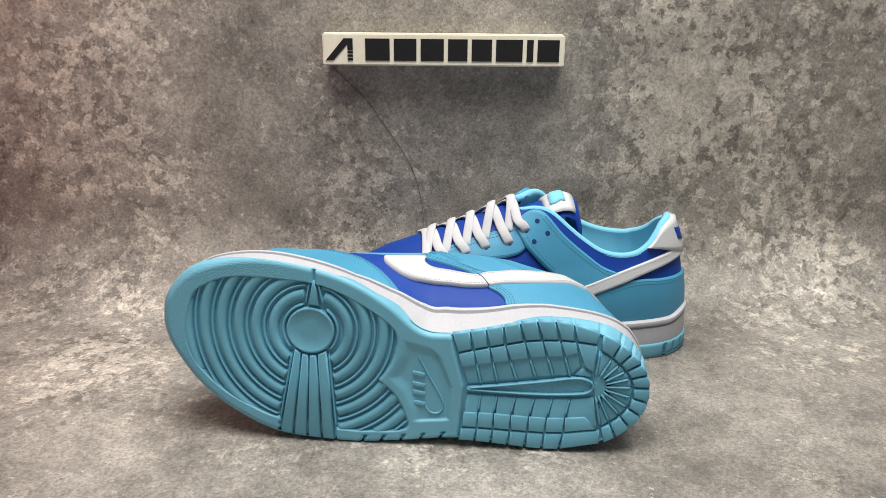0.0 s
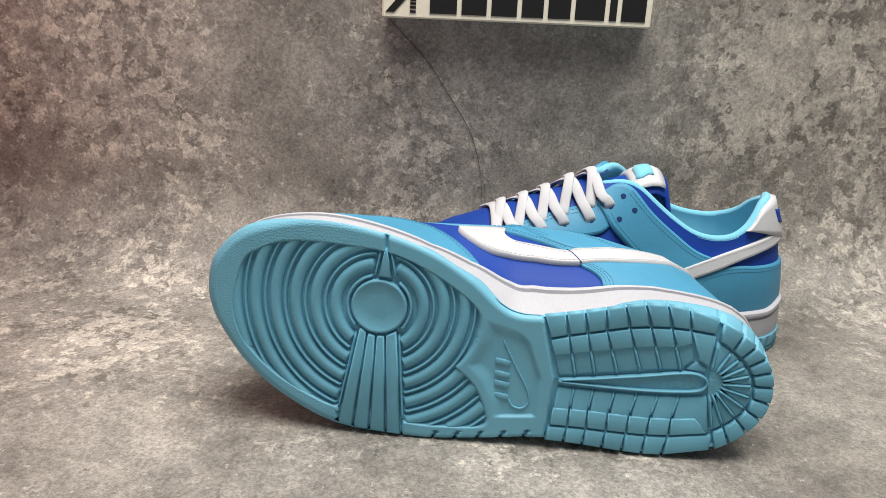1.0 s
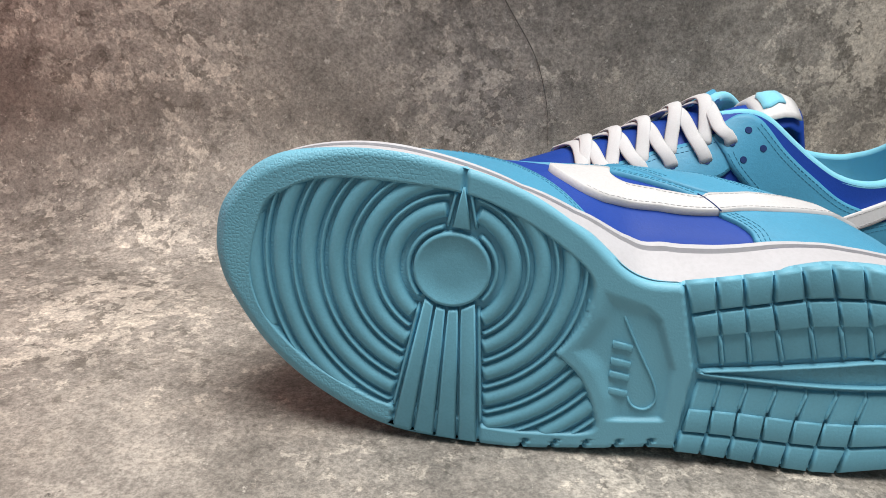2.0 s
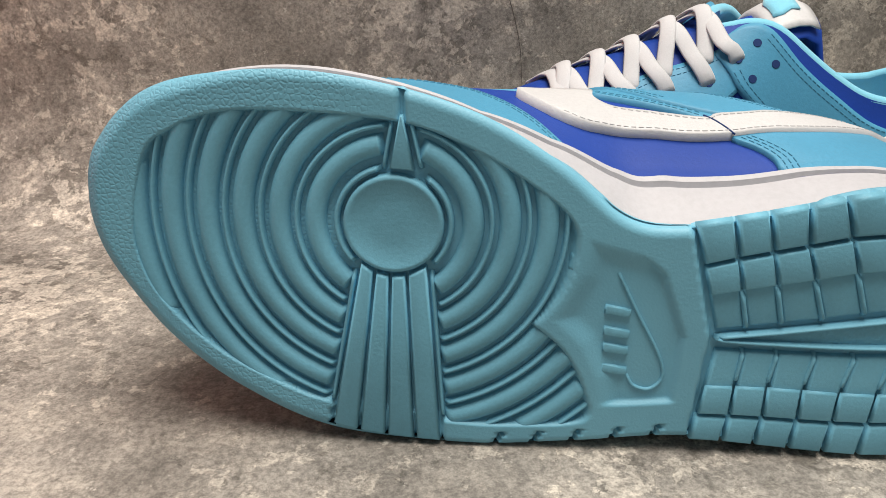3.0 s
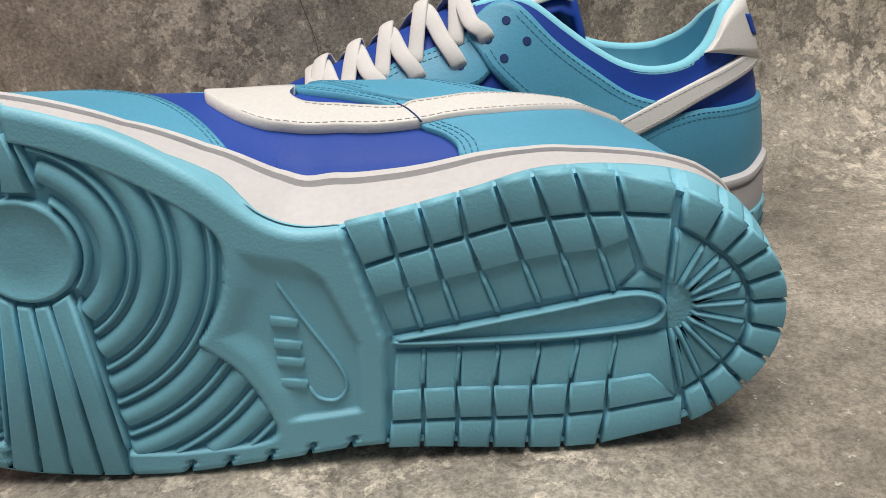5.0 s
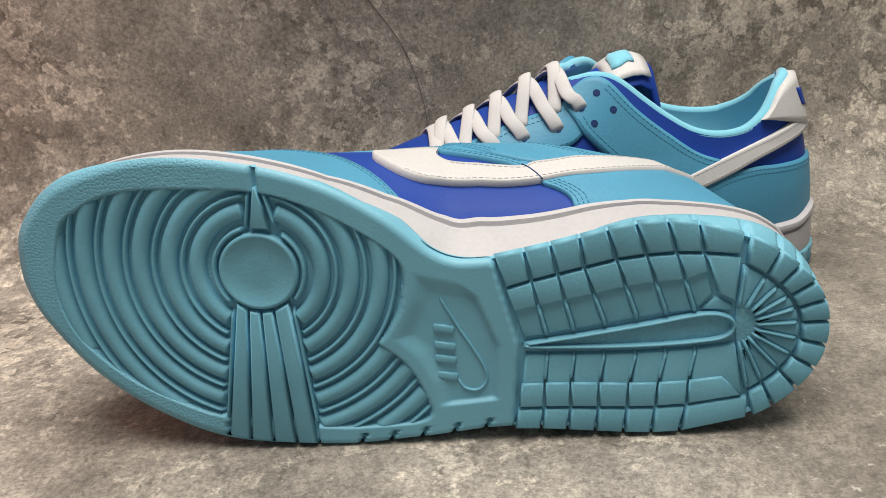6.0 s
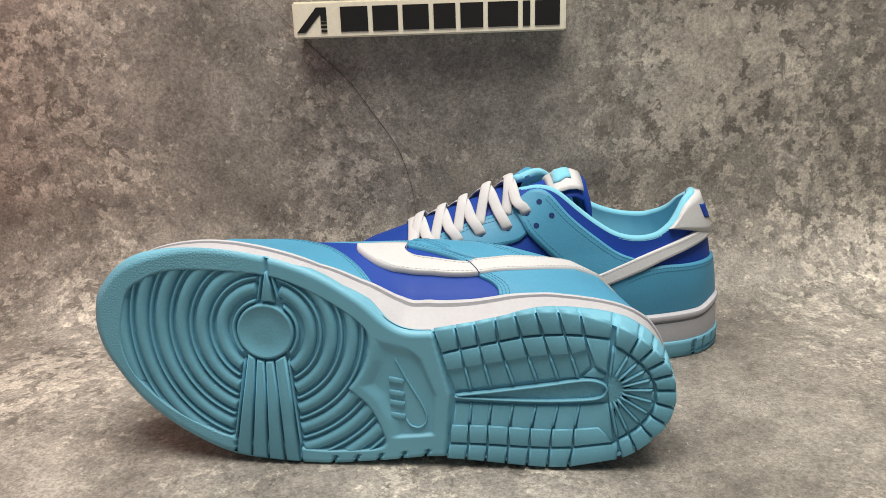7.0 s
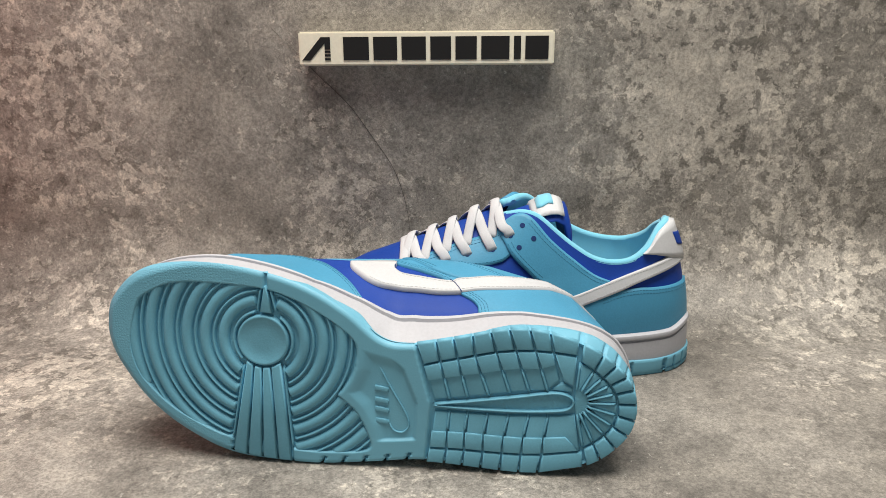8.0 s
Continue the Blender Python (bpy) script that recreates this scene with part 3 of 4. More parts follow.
def crest(u):
    """Height of the top line over the toe box and throat."""
    return np.interp(u, [-0.006, 0.002, 0.02, 0.05, 0.074, 0.086, 0.10, 0.111, 0.124, 0.132, 0.144, 0.165, 0.19, 0.3], [0.036, 0.048, 0.064, 0.079, 0.088, 0.092, 0.097, 0.102, 0.1065, 0.109, 0.1125, 0.121, 0.129, 0.135])


COLLAR = smooth_curve([(0.140, 0.110), (0.151, 0.1145), (0.163, 0.1165), (0.174, 0.1130), (0.187, 0.1020), (0.199, 0.0925), (0.213, 0.0850), (0.228, 0.0820), (0.245, 0.0835), (0.260, 0.0905), (0.270, 0.0975), (0.280, 0.1040), (0.2925, 0.1075)], 60)
COLLAR_INNER = smooth_curve([(0.140, 0.1135), (0.151, 0.1170), (0.163, 0.1195), (0.174, 0.1180), (0.187, 0.1080), (0.199, 0.0985), (0.210, 0.0920), (0.225, 0.0855), (0.241, 0.0820), (0.257, 0.0818), (0.270, 0.0858), (0.283, 0.0965), (0.2925, 0.1075)], 60)


def collar(u, side=-1):
    """Top edge of the collar; the inner side stands higher in front and dips further back."""
    line = COLLAR_INNER if side > 0 else COLLAR
    return float(np.interp(u, line[:, 0], line[:, 1]))


def half(u, z, side=-1):
    """Half width of the upper at plan place u and height z, from its middle line."""
    z0 = float(mid_top(u, 0)) - 0.003
    c = float(mid_v(u))
    f = float(ease(u, 0.125, 0.185))
    if side > 0:
        low = float(v_in(u)) + flare(u, 0.1) - 0.0012
        zf = float(np.interp(u, [a for a, _ in FULL_Z], [b for _, b in FULL_Z]))
        k = min(1.0, max(0.0, (z - z0 - 0.003) / (zf - z0 - 0.003)))
        w = max(0.0, low + (float(full_in(u)) - low) * math.sin(k * math.pi / 2) ** 0.85 - c)
        s = min(1.0, max(0.0, (z - zf) / (float(crest(u)) - zf)))
        front = (1 - s ** 2.0) ** 0.6
        rear = 1.0 - 0.20 * max(0.0, (z - zf) / 0.030) ** 1.5
        return w * (front * (1 - f) + rear * f)
    w = max(0.0, c - float(v_out(u)) + flare(u, 0.0) - 0.0045)
    s = min(1.0, max(0.0, (z - z0) / (float(crest(u)) - z0)))
    front = (1 - s ** 2.4) ** 0.66
    k = max(0.0, (z - z0) / 0.075)
    rear = 1.0 + 0.03 * math.sin(min(1.0, k * 1.6) * math.pi) - 0.34 * k ** 1.7
    return w * (front * (1 - f) + rear * f)



def heel_u(u, z):
    """Leans the back of the heel forward with height."""
    f = max(0.0, (u - 0.20) / (HEEL - 0.20))
    lean = np.interp(z, [0.03, 0.05, 0.07, 0.09, 0.11], [0.001, 0.003, 0.0065, 0.012, 0.020])
    return u - float(lean) * f


def surf(mirror, side, u, z, out=0.0):
    """Place on the upper. side -1 outer, +1 inner."""
    h = half(u, z, side)
    e = 0.0015
    du = (half(min(u + e, HEEL), z, side) - half(max(u - e, TOE), z, side)) / (2 * e)
    dc = (float(mid_v(u + e)) - float(mid_v(u - e))) / (2 * e) * side
    dz = (half(u, z + e, side) - half(u, z - e, side)) / (2 * e)
    n = Vector((-max(-6, min(6, du + dc)), 1.0, -max(-6, min(6, dz)))).normalized()
    v = float(mid_v(u)) + side * (h + out * n.y)
    return on_side(mirror, heel_u(u, z) + out * n.x, v, z + out * n.z)


def shell(mirror, top):
    """Blue base of the upper: closed over the toe and throat, open at the collar."""
    bm = bmesh.new()
    us = list(np.linspace(TOE + 0.0006, 0.02, 12)) + list(np.linspace(0.024, 0.150, 38))
    rows = []
    for u in us:
        z0, zt = float(mid_top(u, 0)) - 0.004, float(crest(u))
        row = []
        for side, ks in ((-1, np.linspace(0, 1, 22)), (1, np.linspace(1, 0, 22)[1:])):
            for k in ks:
                z = z0 + (zt - z0) * math.sin(k * math.pi / 2)
                row.append(surf(mirror, side, u, z))
        rows.append(row)
    grid_faces(bm, rows)
    rows = []
    path = [(-1, u) for u in np.linspace(0.149, HEEL - 0.0004, 48)] + [(1, u) for u in np.linspace(HEEL - 0.0004, 0.149, 48)]
    for k in np.linspace(0, 1, 20):
        rows.append([surf(mirror, side, u, float(mid_top(u, 0)) - 0.004 + (collar(u, side) - float(mid_top(u, 0)) + 0.004) * k) for side, u in path])
    grid_faces(bm, rows)
    bmesh.ops.recalc_face_normals(bm, faces=bm.faces)
    part("upper", bm, ROYAL, top, "royal blue leather")
    # lining: a second wall inside, and the padded rim
    bm = bmesh.new()
    rows = []
    for k in np.linspace(0, 1, 14):
        rows.append([surf(mirror, side, u, 0.030 + (collar(u, side) + 0.001 - 0.030) * k, -0.0065) for side, u in path[2:-2]])
    grid_faces(bm, rows)
    bmesh.ops.recalc_face_normals(bm, faces=bm.faces)
    part("lining", bm, LINING, top, "light blue cloth")
    rim = [Vector(surf(mirror, side, u, collar(u, side), -0.0030)) for side, u in path]
    tube(top, "collar_rim", rim, 0.0031, LINING, sides=12)
    bm = bmesh.new()
    grid_faces(bm, [[on_side(mirror, u, float(mid_v(u)) + s * float(wide(u)) * 0.85, 0.034) for s in (-1, -0.5, 0, 0.5, 1)] for u in np.linspace(0.10, 0.280, 20)])
    part("insole", bm, LINING, top)


def tube(parent, name, path, radius, material, flat=1.0, up=None, label="", sides=8):
    """A round or flattened cord along a path."""
    bm = bmesh.new()
    rows = []
    n = len(path)
    for i, q in enumerate(path):
        t = (path[min(i + 1, n - 1)] - path[max(i - 1, 0)]).normalized()
        ref = up[i] if up else Vector((0, 0, 1))
        a = t.cross(ref)
        a = a.normalized() if a.length > 1e-6 else Vector((0, 1, 0))
        b = a.cross(t).normalized()
        rows.append([q + a * (radius * math.cos(w)) + b * (radius * flat * math.sin(w)) for w in np.linspace(0, 2 * math.pi, sides, endpoint=False)])
    vs = grid_faces(bm, rows, closed=True)
    bm.faces.new(vs[0][::-1])
    bm.faces.new(vs[-1])
    bmesh.ops.recalc_face_normals(bm, faces=bm.faces)
    return part(name, bm, material, parent, label)


def panel(mirror, side, lower, upper, thick, n=40, m=10):
    """A leather overlay between two edge curves given in (u, z)."""
    a, b = smooth_curve(lower, n), smooth_curve(upper, n)
    bm = bmesh.new()
    rows = []
    for j in range(m + 3):
        k = min(1.0, max(0.0, (j - 1) / m))
        edge = j in (0, m + 2)
        rows.append([surf(mirror, side, *(a[i] + (b[i] - a[i]) * k), out=(-0.0005 if edge or i in (0, n - 1) else thick)) for i in [0] + list(range(n)) + [n - 1]])
        if not edge:
            i0, i1 = a[0] + (b[0] - a[0]) * k, a[-1] + (b[-1] - a[-1]) * k
            rows[-1][1], rows[-1][-2] = surf(mirror, side, *i0, out=thick), surf(mirror, side, *i1, out=thick)
    grid_faces(bm, rows)
    bmesh.ops.recalc_face_normals(bm, faces=bm.faces)
    return bm


def stitches(mirror, side, curve, out, material, parent, pitch=0.0026, length=0.0017):
    """One row of thread, each stitch a short raised dash, joined as one piece."""
    c = smooth_curve(curve, 400)
    run = np.r_[0, np.cumsum(np.linalg.norm(np.diff(c, axis=0), axis=1))]
    bm = bmesh.new()
    for s in np.arange(pitch / 2, run[-1] - length, pitch):
        ends = [np.array([np.interp(s + d, run, c[:, k]) for k in (0, 1)]) for d in (0, length)]
        p, q = (Vector(surf(mirror, side, *e, out=out)) for e in ends)
        t = (q - p).normalized()
        w = t.cross(Vector((0, 1, 0))).normalized() * 0.00026
        o = Vector(surf(mirror, side, *ends[0], out=out + 0.00022)) - p
        vs = [bm.verts.new(x) for x in (p - w, p + w, q + w, q - w)]
        ws = [bm.verts.new(x) for x in (p - w * 0.5 + o, p + w * 0.5 + o, q + w * 0.5 + o, q - w * 0.5 + o)]
        bm.faces.new(ws)
        for i in range(4):
            bm.faces.new((vs[i], vs[(i + 1) % 4], ws[(i + 1) % 4], ws[i]))
    bmesh.ops.recalc_face_normals(bm, faces=bm.faces)
    part("stitching", bm, material, parent, smooth=False)


STAY = [(0.0660, 0.0745), (0.0800, 0.0805), (0.0923, 0.0854), (0.1058, 0.0902), (0.1182, 0.0950), (0.1339, 0.0992), (0.1463, 0.1040), (0.1530, 0.1080)]


def sneaker(mirror, label, tread):
    top = thing("sneaker", label, "shoe", "pair of sneakers")
    sole = part("outsole", outsole_base(mirror, tread), OUTSOLE, top, "aqua rubber")
    heel_tread(mirror, sole)
    if tread:
        forefoot_tread(mirror, sole)
        waist_marks(mirror, sole)

    def lift(d, f=0.0):
        return lambda u, v: float(spring(u)) + d + f * float(rubber_top(u, v) - spring(u))

    def out_by(d, f, g=1.0):
        return lambda u, v: d + (1 - f) * rubber_out(u, v) + f * flare(u, v) + min(1.0, g) * bulge(u, v)

    def start(d):
        return lambda u, v: float(spring(u)) + d - 0.0011 * (1 - float(ease(u, 0.05, 0.12)))

    def cut_by(d, f, g=1.0):
        return lambda u, v: d + f * rubber_out(u, v) + min(1.0, g) * bulge(u, v) - 0.0022 * notch(u, v)

    bm = around(mirror, bmesh.new(), [(-0.0003, start(0.0022)), (cut_by(0.0001, 0.1, 0.40), start(0.0030)), (cut_by(0.0003, 0.3, 0.74), start(0.0042)), (cut_by(0.0003, 0.7, 0.98), lift(0.0004, 0.6)), (cut_by(0.0002, 0.9), lift(0.0, 0.8)), (out_by(0.0002, 0), lift(-0.0005, 1.0)), (out_by(-0.0006, 0), lift(0.0, 1.0)), (-0.006, lift(0.0, 1.0))], FINE_RING)
    part("sole_wall", bm, OUTSOLE, sole)

    def rise(d, f):
        return lambda u, v: float(rubber_top(u, v)) * (1 - f) + float(mid_top(u, v)) * f + d

    def edge(d, k):
        return lambda u, v: float(mid_top(u, v)) - groove_drop(u, v) * k + d

    def slope(f):
        return lambda u, v: float(rubber_top(u, v)) * (1 - f) + (float(mid_top(u, v)) - groove_drop(u, v)) * f

    bm = around(mirror, bmesh.new(), [(-0.006, rise(-0.001, 0)), (out_by(-0.0012, 0), rise(-0.001, 0)), (out_by(-0.0010, 0.02), rise(0.0006, 0)), (out_by(-0.0003, 0.45), slope(0.5)), (out_by(0.0, 0.80), slope(0.88)), (out_by(-0.0001, 0.86), edge(-0.0001, 1)), (out_by(-0.0016, 0.86), edge(0.0004, 1)), (out_by(-0.0016, 0.90), edge(-0.0003, 0.66)),
                                      (out_by(0.0007, 0.92), edge(0.0, 0.64)), (out_by(0.0013, 1), edge(0.0, 0.42)), (out_by(0.0007, 1), edge(0.0, 0.15)), (out_by(-0.0012, 1), edge(0.0, 0.0)), (out_by(-0.009, 1), edge(0.0, 0.0))])
    part("midsole", bm, MIDSOLE, top, "white rubber").data.set_sharp_from_angle(angle=radians(38))
    shell(mirror, top)
    for side in (-1, 1):
        low = [(u, float(mid_top(u, 0)) - 0.002) for u in np.linspace(TOE + 0.002, 0.137, 10)]
        high = [(TOE + 0.002, 0.040), (0.006, 0.046), (0.020, 0.054), (0.045, 0.062), (0.070, 0.0675), (0.092, 0.0710), (0.110, 0.0680), (0.118, 0.0590), (0.126, 0.0470), (0.137, 0.0300)]
        if side > 0:
            high = high[:4] + [(0.070, 0.0660), (0.086, 0.0655), (0.097, 0.0620), (0.1069, 0.0572), (0.1148, 0.0506), (0.1230, 0.0430), (0.1306, 0.0356), (0.1365, 0.0290)]
        part("mudguard", panel(mirror, side, low, high, 0.0014, 60), AQUA, top, "aqua leather toe overlay")
        for d in (0.0018, 0.0040):
            stitches(mirror, side, [(u, z - d) for u, z in high[4:]], 0.0014, STITCH_AQUA, top)
        # heel overlay
        if side > 0:
            low = [(0.1938, 0.0455), (0.2005, 0.0410), (0.2046, 0.0355), (0.2060, 0.0290)] + [(u, float(mid_top(u, 0)) - 0.002) for u in np.linspace(0.214, HEEL - 0.0004, 8)]
            high = [(0.1940, 0.0470), (0.2026, 0.0510), (0.2161, 0.0545), (0.2330, 0.0610), (0.2500, 0.0685), (0.2700, 0.0765), (HEEL - 0.0004, 0.0840)]
            front = [(0.1940, 0.0462), (0.2005, 0.0410), (0.2046, 0.0355), (0.2060, 0.0290)]
        else:
            low = [(u, float(mid_top(u, 0)) - 0.002) for u in np.linspace(0.205, HEEL - 0.0004, 8)]
            high = [(0.195, 0.0475), (0.205, 0.053), (0.218, 0.058), (0.232, 0.0628), (0.246, 0.0648), (0.260, 0.0643), (0.278, 0.0638), (HEEL - 0.0004, 0.0638)]
            front = [(0.1985, 0.0455), (0.2040, 0.0385), (0.2063, 0.0305)]
            for d in (0.0018, 0.0040):
                stitches(mirror, side, [(u, z - d) for u, z in high[2:]], 0.0018, STITCH_AQUA, top)
        part("heel_overlay", panel(mirror, side, low, high, 0.0018, 60), AQUA, top, "aqua leather")
        for d in (0.0016, 0.0034, 0.0052):
            stitches(mirror, side, [(u + d, z + d * 0.25) for u, z in front], 0.0018, STITCH_AQUA, top)
        # eyestay along the laces
        part("eyestay", panel(mirror, side, [(u, z - d) for (u, z), d in zip(STAY, (0.006, 0.009, 0.011, 0.013, 0.0150, 0.0180, 0.0205, 0.0200))], STAY, 0.0015), AQUA, top, "aqua leather")
        for d in (0.0016, 0.0036):
            stitches(mirror, side, [(u, z - d) for u, z in STAY], 0.0015, STITCH_AQUA, top)
        stitches(mirror, side, [(u, z - d + 0.0016) for (u, z), d in zip(STAY[3:], (0.013, 0.0150, 0.0180, 0.0205, 0.0200))], 0.0015, STITCH_AQUA, top)
        # side panel over the inner flank, above the stripe
        if side > 0:
            edge_line = [(0.1500, 0.0750), (0.1609, 0.0700), (0.1705, 0.0652), (0.1800, 0.0602), (0.1868, 0.0556)]
            part("quarter_overlay", panel(mirror, side, edge_line + [(0.2026, 0.0585), (0.2172, 0.0640), (0.2370, 0.0720), (0.2560, 0.0790)],
                                          [(0.1510, 0.0800), (0.1600, 0.0850), (0.1700, 0.0890), (0.1800, 0.0920), (0.1900, 0.0920), (0.2050, 0.0885), (0.2200, 0.0845), (0.2400, 0.0810), (0.2580, 0.0806)], 0.0020, 60), AQUA, top, "aqua leather")
            for d in (0.0016, 0.0034):
                stitches(mirror, side, [(u + 0.3 * d, z + d) for u, z in edge_line], 0.0020, STITCH_AQUA, top)
        # ankle strap down to the stripe
        front = [(0.1455, 0.1020), (0.1495, 0.0955), (0.1535, 0.0880), (0.1630, 0.0780), (0.1730, 0.0690), (0.1880, 0.0605), (0.2030, 0.0575)]
        back = [(0.1500, 0.1085), (0.1600, 0.1145), (0.1690, 0.1130), (0.1820, 0.0985), (0.1975, 0.0855), (0.2138, 0.0745), (0.2265, 0.0698)]
        if side > 0:
            back = [(0.1490, 0.1110), (0.1590, 0.1185), (0.1695, 0.1175)] + back[3:]
        part("ankle_strap", panel(mirror, side, front, back, 0.0026), AQUA, top, "aqua leather")
        for d in (0.0016, 0.0040):
            stitches(mirror, side, [(u - d * 0.7, z - d * 0.8) for u, z in back[2:]], 0.0026, STITCH_AQUA, top)
            stitches(mirror, side, [(u + d, z + d * 0.5) for u, z in front[1:5]], 0.0026, STITCH_AQUA, top)
        # curved stripe on the flank
        if side > 0:
            low = [(0.1222, 0.0620), (0.1245, 0.0570), (0.1290, 0.0520), (0.1360, 0.0464), (0.1440, 0.0446), (0.1555, 0.0462), (0.1680, 0.0458), (0.1810, 0.0452), (0.1940, 0.0464), (0.2026, 0.0484), (0.2161, 0.0508), (0.2330, 0.0568), (0.2480, 0.0640), (0.2600, 0.0700), (HEEL - 0.0004, 0.0860)]
            high = [(0.1225, 0.0640), (0.1283, 0.0672), (0.1360, 0.0706), (0.1440, 0.0735), (0.1500, 0.0745), (0.1494, 0.0690), (0.1502, 0.0645), (0.1545, 0.0607), (0.1643, 0.0586), (0.1744, 0.0567), (0.1868, 0.0552), (0.1910, 0.0580), (0.2026, 0.0614), (0.2172, 0.0668), (0.2370, 0.0750), (0.2521, 0.0805), (HEEL - 0.0004, 0.0930)]
        else:
            low = [(0.1245, 0.0675), (0.1265, 0.0605), (0.1350, 0.0535), (0.1500, 0.0490), (0.1720, 0.0455), (0.1900, 0.0475), (0.2048, 0.0530), (0.2296, 0.0622), (0.2521, 0.0702), (HEEL - 0.0004, 0.0805)]
            high = [(0.1247, 0.0695), (0.1275, 0.0755), (0.1340, 0.0800), (0.1425, 0.0770), (0.1500, 0.0665), (0.1680, 0.0575), (0.1850, 0.0560), (0.2003, 0.0605), (0.2262, 0.0702), (0.2515, 0.0779), (HEEL - 0.0004, 0.0880)]
        part("flank_stripe", panel(mirror, side, low, high, 0.0032, 110, 8), WHITE, top, "white leather curved stripe")
        stitches(mirror, side, [(u, z + 0.0015) for u, z in low[3:]], 0.0032, STITCH_WHITE, top)
        stitches(mirror, side, [(u, z - 0.0015) for u, z in high[7:]], 0.0032, STITCH_WHITE, top)
        if side > 0:
            # the seam's shaded notch, drawn as a thin dark cord on the stripe
            seam = smooth_curve([(0.1862, 0.0562), (0.1890, 0.0535), (0.1918, 0.0495), (0.1940, 0.0455)], 16)
            tube(top, "seam", [Vector(surf(mirror, side, u, z, out=0.0032)) for u, z in seam], 0.00032, GAP_SHADE, label="dark cord in place of the shaded cut across the white stripe")
        # heel tab
        part("heel_tab", panel(mirror, side, *TAB[side], 0.0036, 20, 6), WHITE, top, "white leather")
        part("heel_mark", panel(mirror, side, [(0.2855, 0.0920), (0.2915, 0.0900)], [(0.2850, 0.1010), (0.2915, 0.1000)], 0.0041, 8, 6), ROYAL, top, "royal blue stitched mark")
    laces(mirror, top)
    tongue(mirror, top)
    return top


TAB = {-1: ([(0.2545, 0.0880), (0.2680, 0.0860), (HEEL - 0.0004, 0.0800)], [(0.2620, 0.0925), (0.2750, 0.1025), (HEEL - 0.0004, 0.1090)]),
       1: ([(0.2660, 0.0790), (0.2780, 0.0815), (HEEL - 0.0004, 0.0830)], [(0.2720, 0.0850), (0.2830, 0.0960), (HEEL - 0.0004, 0.1085)])}
EYELETS = [(0.0770, 0.0730), (0.0925, 0.0786), (0.1080, 0.0836), (0.1227, 0.0878), (0.1407, 0.0912), (0.1538, 0.1004)]


def laces(mirror, top):
    def hole(u, z, side, out):
        p = Vector(surf(mirror, side, u, z, out=out))
        n = (Vector(surf(mirror, side, u, z, out=out + 0.0014)) - p).normalized()
        # no hole is cut: a dark disc carries the shade inside the eyelet
        bm = bmesh.new()
        bmesh.ops.create_cone(bm, cap_ends=True, segments=16, radius1=0.0020, radius2=0.0018, depth=0.0006, matrix=Matrix.Translation(p) @ n.to_track_quat("Z", "Y").to_matrix().to_4x4())
        part("eyelet", bm, GAP_SHADE, top, "dark disc in place of a shaded hole", smooth=False)

    for side in (-1, 1):
        for i, (u, z) in enumerate(EYELETS):
            hole(u, z, side, 0.0028 if i == 5 else 0.0015)
        for u, z in ((0.1626, 0.1072), (0.1699, 0.0988), (0.1592, 0.0928)):
            hole(u, z, side, 0.0026)

    def stay_top(u):
        return float(np.interp(u, [a for a, _ in STAY], [b for _, b in STAY]))

    def middle(u, lift):
        return Vector(on_side(mirror, u, float(mid_v(u)), float(crest(u)) + lift))

    def strap(stops):
        """A flat lace through the given places, its broad side turned away from the foot."""
        c = smooth_curve([tuple(p) for p in stops], 30)
        path = [Vector(p) for p in c]
        ups = []
        for p in path:
            axis = Vector((p.x + 0.012, mirror * (float(mid_v(min(max(p.x, 0.03), 0.2))) - VC), p.z - 0.030))
            ups.append((p - axis).normalized())
        tube(top, "lace", path, 0.0037, LACE, 0.28, ups, sides=10)

    for i in range(1, len(EYELETS)):
        for side in (-1, 1):
            (u0, z0), (u1, _) = EYELETS[i], EYELETS[i - 1]
            base = 0.0024 if i < 5 else 0.0036
            over = (0.0030 if side < 0 else 0.0052) + (0.0030 if i > 3 else 0.0)
            ua = u0 - 0.0050
            ub = u1 + 0.0010
            strap([surf(mirror, side, u0, z0 - 0.0006, base - 0.0016), surf(mirror, side, u0 - 0.0016, z0 + 0.0026, base + 0.0009), surf(mirror, side, ua, stay_top(ua) + 0.0005, base + 0.0012),
                   middle(ua * 0.5 + ub * 0.5, over), surf(mirror, -side, ub, stay_top(ub) + 0.0010, 0.0018), surf(mirror, -side, ub - 0.0015, stay_top(ub) - 0.0035, 0.0002)])
    (u0, z0) = EYELETS[0]
    strap([surf(mirror, -1, u0, z0, 0.0008), surf(mirror, -1, u0, z0 + 0.0030, 0.0030), surf(mirror, -1, u0 + 0.001, stay_top(u0), 0.0034), middle(u0 + 0.001, 0.0030),
           surf(mirror, 1, u0 + 0.001, stay_top(u0), 0.0034), surf(mirror, 1, u0, z0 + 0.0030, 0.0030), surf(mirror, 1, u0, z0, 0.0008)])


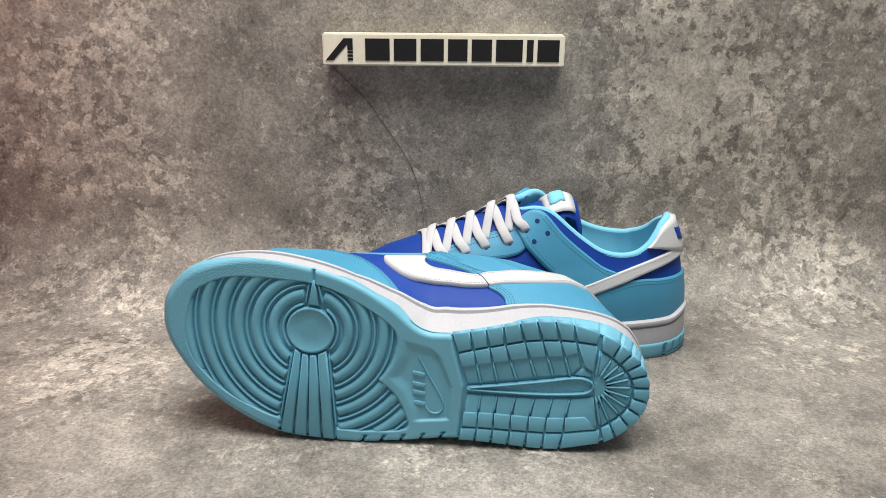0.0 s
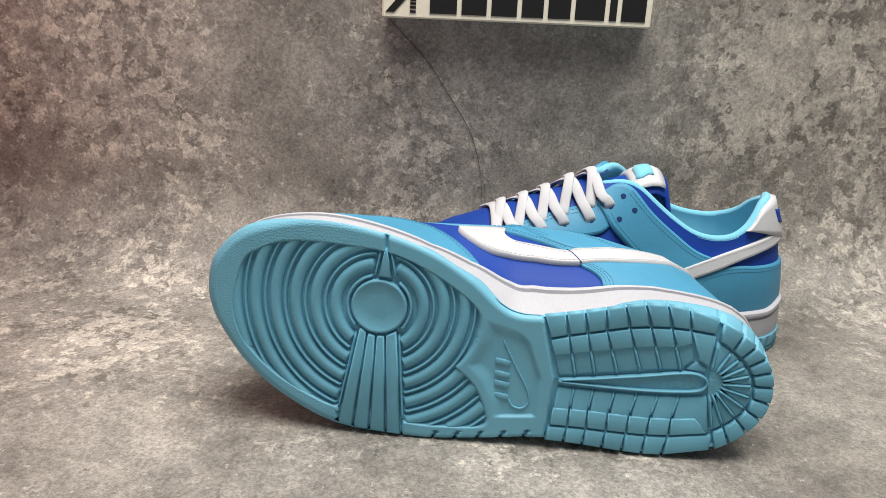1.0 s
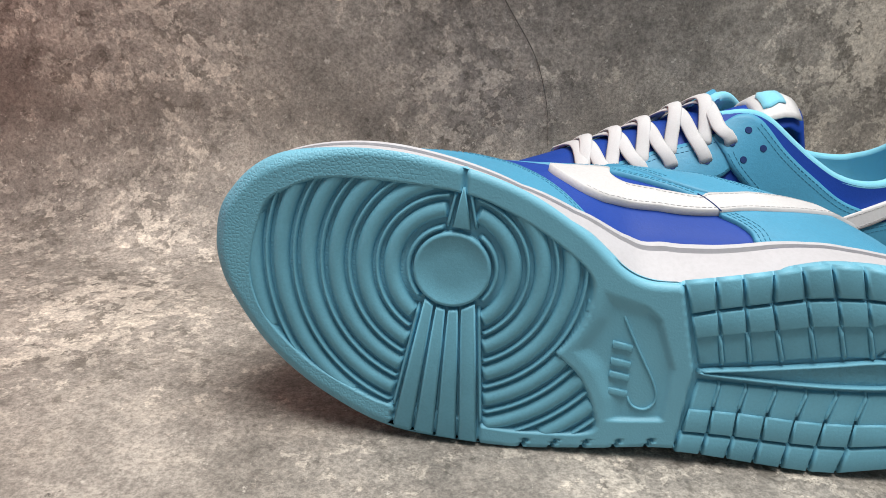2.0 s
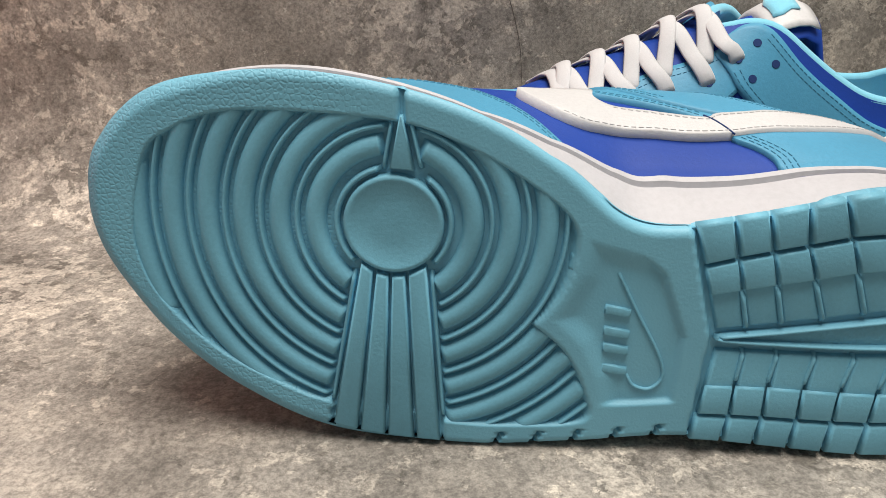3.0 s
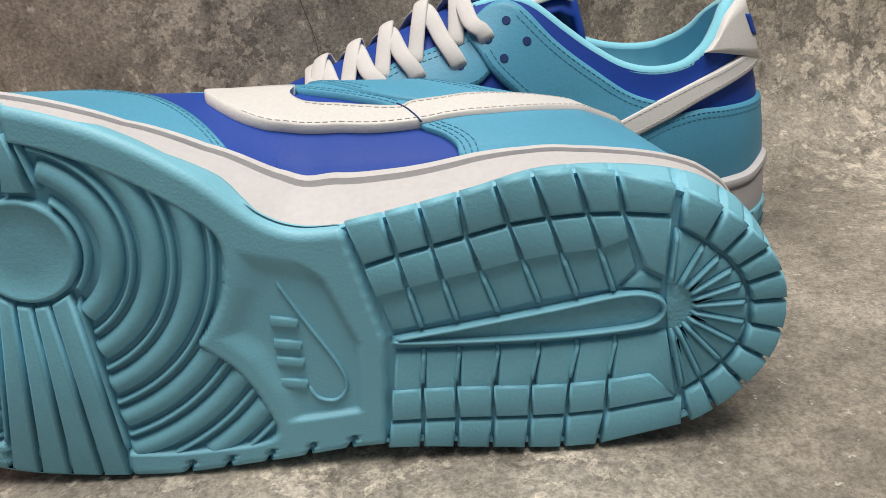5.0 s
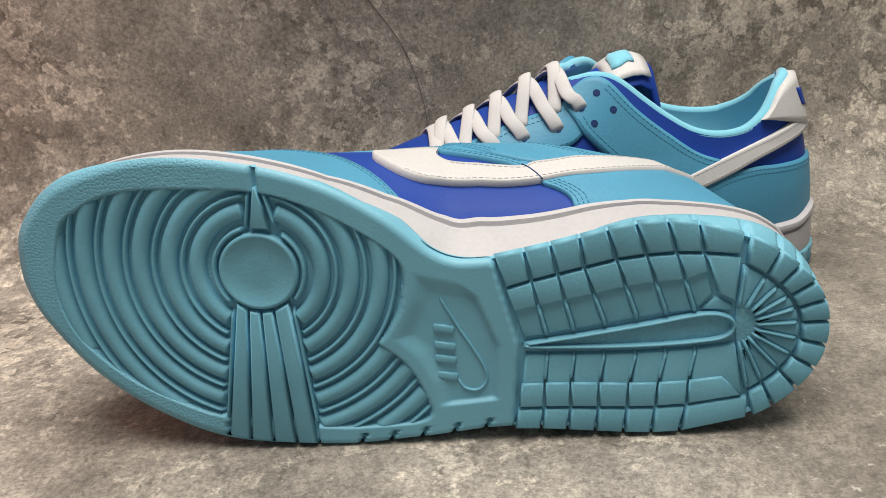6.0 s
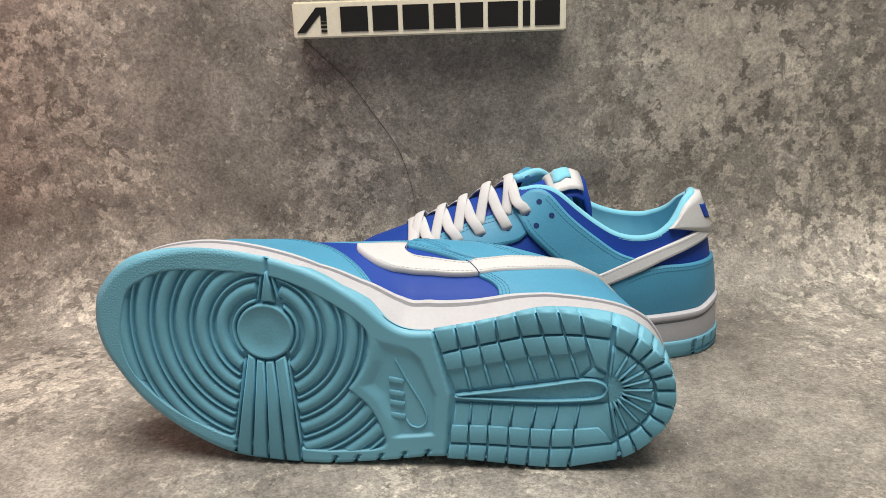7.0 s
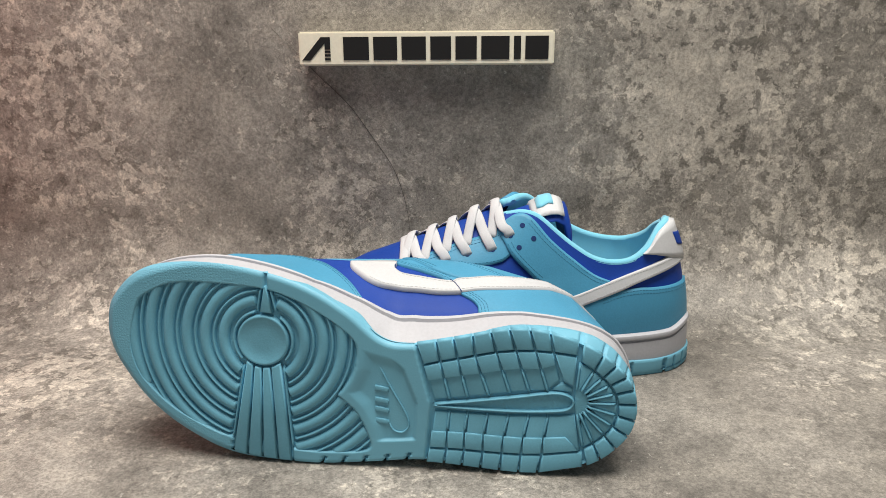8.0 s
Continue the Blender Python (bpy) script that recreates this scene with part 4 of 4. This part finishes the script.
def tongue(mirror, top):
    c = float(mid_v(0.18))

    def crown(w):
        return 0.0095 * (w / 0.0195) ** 2

    line = [(0.118, 0.098), (0.138, 0.1050), (0.158, 0.1115), (0.170, 0.1155), (0.180, 0.1185), (0.1880, 0.1195), (0.1945, 0.1165), (0.1985, 0.102), (0.1990, 0.085)]
    bm = bmesh.new()
    rows = []
    for (u, z) in line:
        ring = []
        for a in np.linspace(0, 2 * math.pi, 24, endpoint=False):
            x, y = math.cos(a), math.sin(a)
            w = 0.0200 * (abs(x) ** 0.6) * (1 if x > 0 else -1)
            ring.append(on_side(mirror, u + 0.0030 * y, c + w, z + 0.0028 * y - crown(w)))
        rows.append(ring)
    vs = grid_faces(bm, rows, closed=True)
    bm.faces.new(vs[0])
    bm.faces.new(vs[-1])
    bmesh.ops.recalc_face_normals(bm, faces=bm.faces)
    part("tongue", bm, ROYAL, top, "royal blue padded tongue")
    bm = bmesh.new()
    rows = []
    for u, z in ((0.1705, 0.1155), (0.1725, 0.1195), (0.1780, 0.1225), (0.1840, 0.1238), (0.1890, 0.1238), (0.1935, 0.1222)):
        rows.append([on_side(mirror, u, c + w, z - crown(w)) for w in np.linspace(-0.0195, 0.0195, 15)])
    grid_faces(bm, rows)
    ob = part("tongue_label", bm, WHITE, top, "white label with aqua mark")
    solid = ob.modifiers.new("thick", "SOLIDIFY")
    solid.thickness = 0.0009
    # wedge-shaped mark
    bm = bmesh.new()
    rows = []
    for u, z, w0, w1 in ((0.1745, 0.1215, -0.013, -0.002), (0.1785, 0.1235, -0.014, 0.006), (0.1830, 0.1245, -0.012, 0.010), (0.1865, 0.1248, -0.013, 0.011)):
        rows.append([on_side(mirror, u, c + w, z + 0.0003 - crown(w)) for w in np.linspace(w0, w1, 9)])
    grid_faces(bm, rows)
    mark = part("label_mark", bm, LINING, ob, "aqua mark")
    solid = mark.modifiers.new("thick", "SOLIDIFY")
    solid.thickness = 0.0007


# the left shoe stands upright; the right one lies on its outer side with the tread to the viewer
standing = sneaker(1, "upright blue, aqua and white leather sneaker with white laces", False)
standing.matrix_world = pose(0.199, 0.554, 0.0, 0, 0, 4.0) @ pose(-0.2925, 0.0, 0.0)
lying = sneaker(-1, "blue and aqua sneaker lying on its side, ridged sole showing", True)
X_AXIS, N_AXIS = Vector((0.99639, -0.08472, 0.00528)), Vector((0.08489, 0.99446, -0.06198))
Y_AXIS = N_AXIS.cross(X_AXIS)
ORIGIN = Vector((-0.17018, 0.38787, 0.0)) - Y_AXIS * VC
lying.matrix_world = Matrix(((X_AXIS.x, Y_AXIS.x, N_AXIS.x, ORIGIN.x), (X_AXIS.y, Y_AXIS.y, N_AXIS.y, ORIGIN.y), (X_AXIS.z, Y_AXIS.z, N_AXIS.z, ORIGIN.z), (0, 0, 0, 1)))
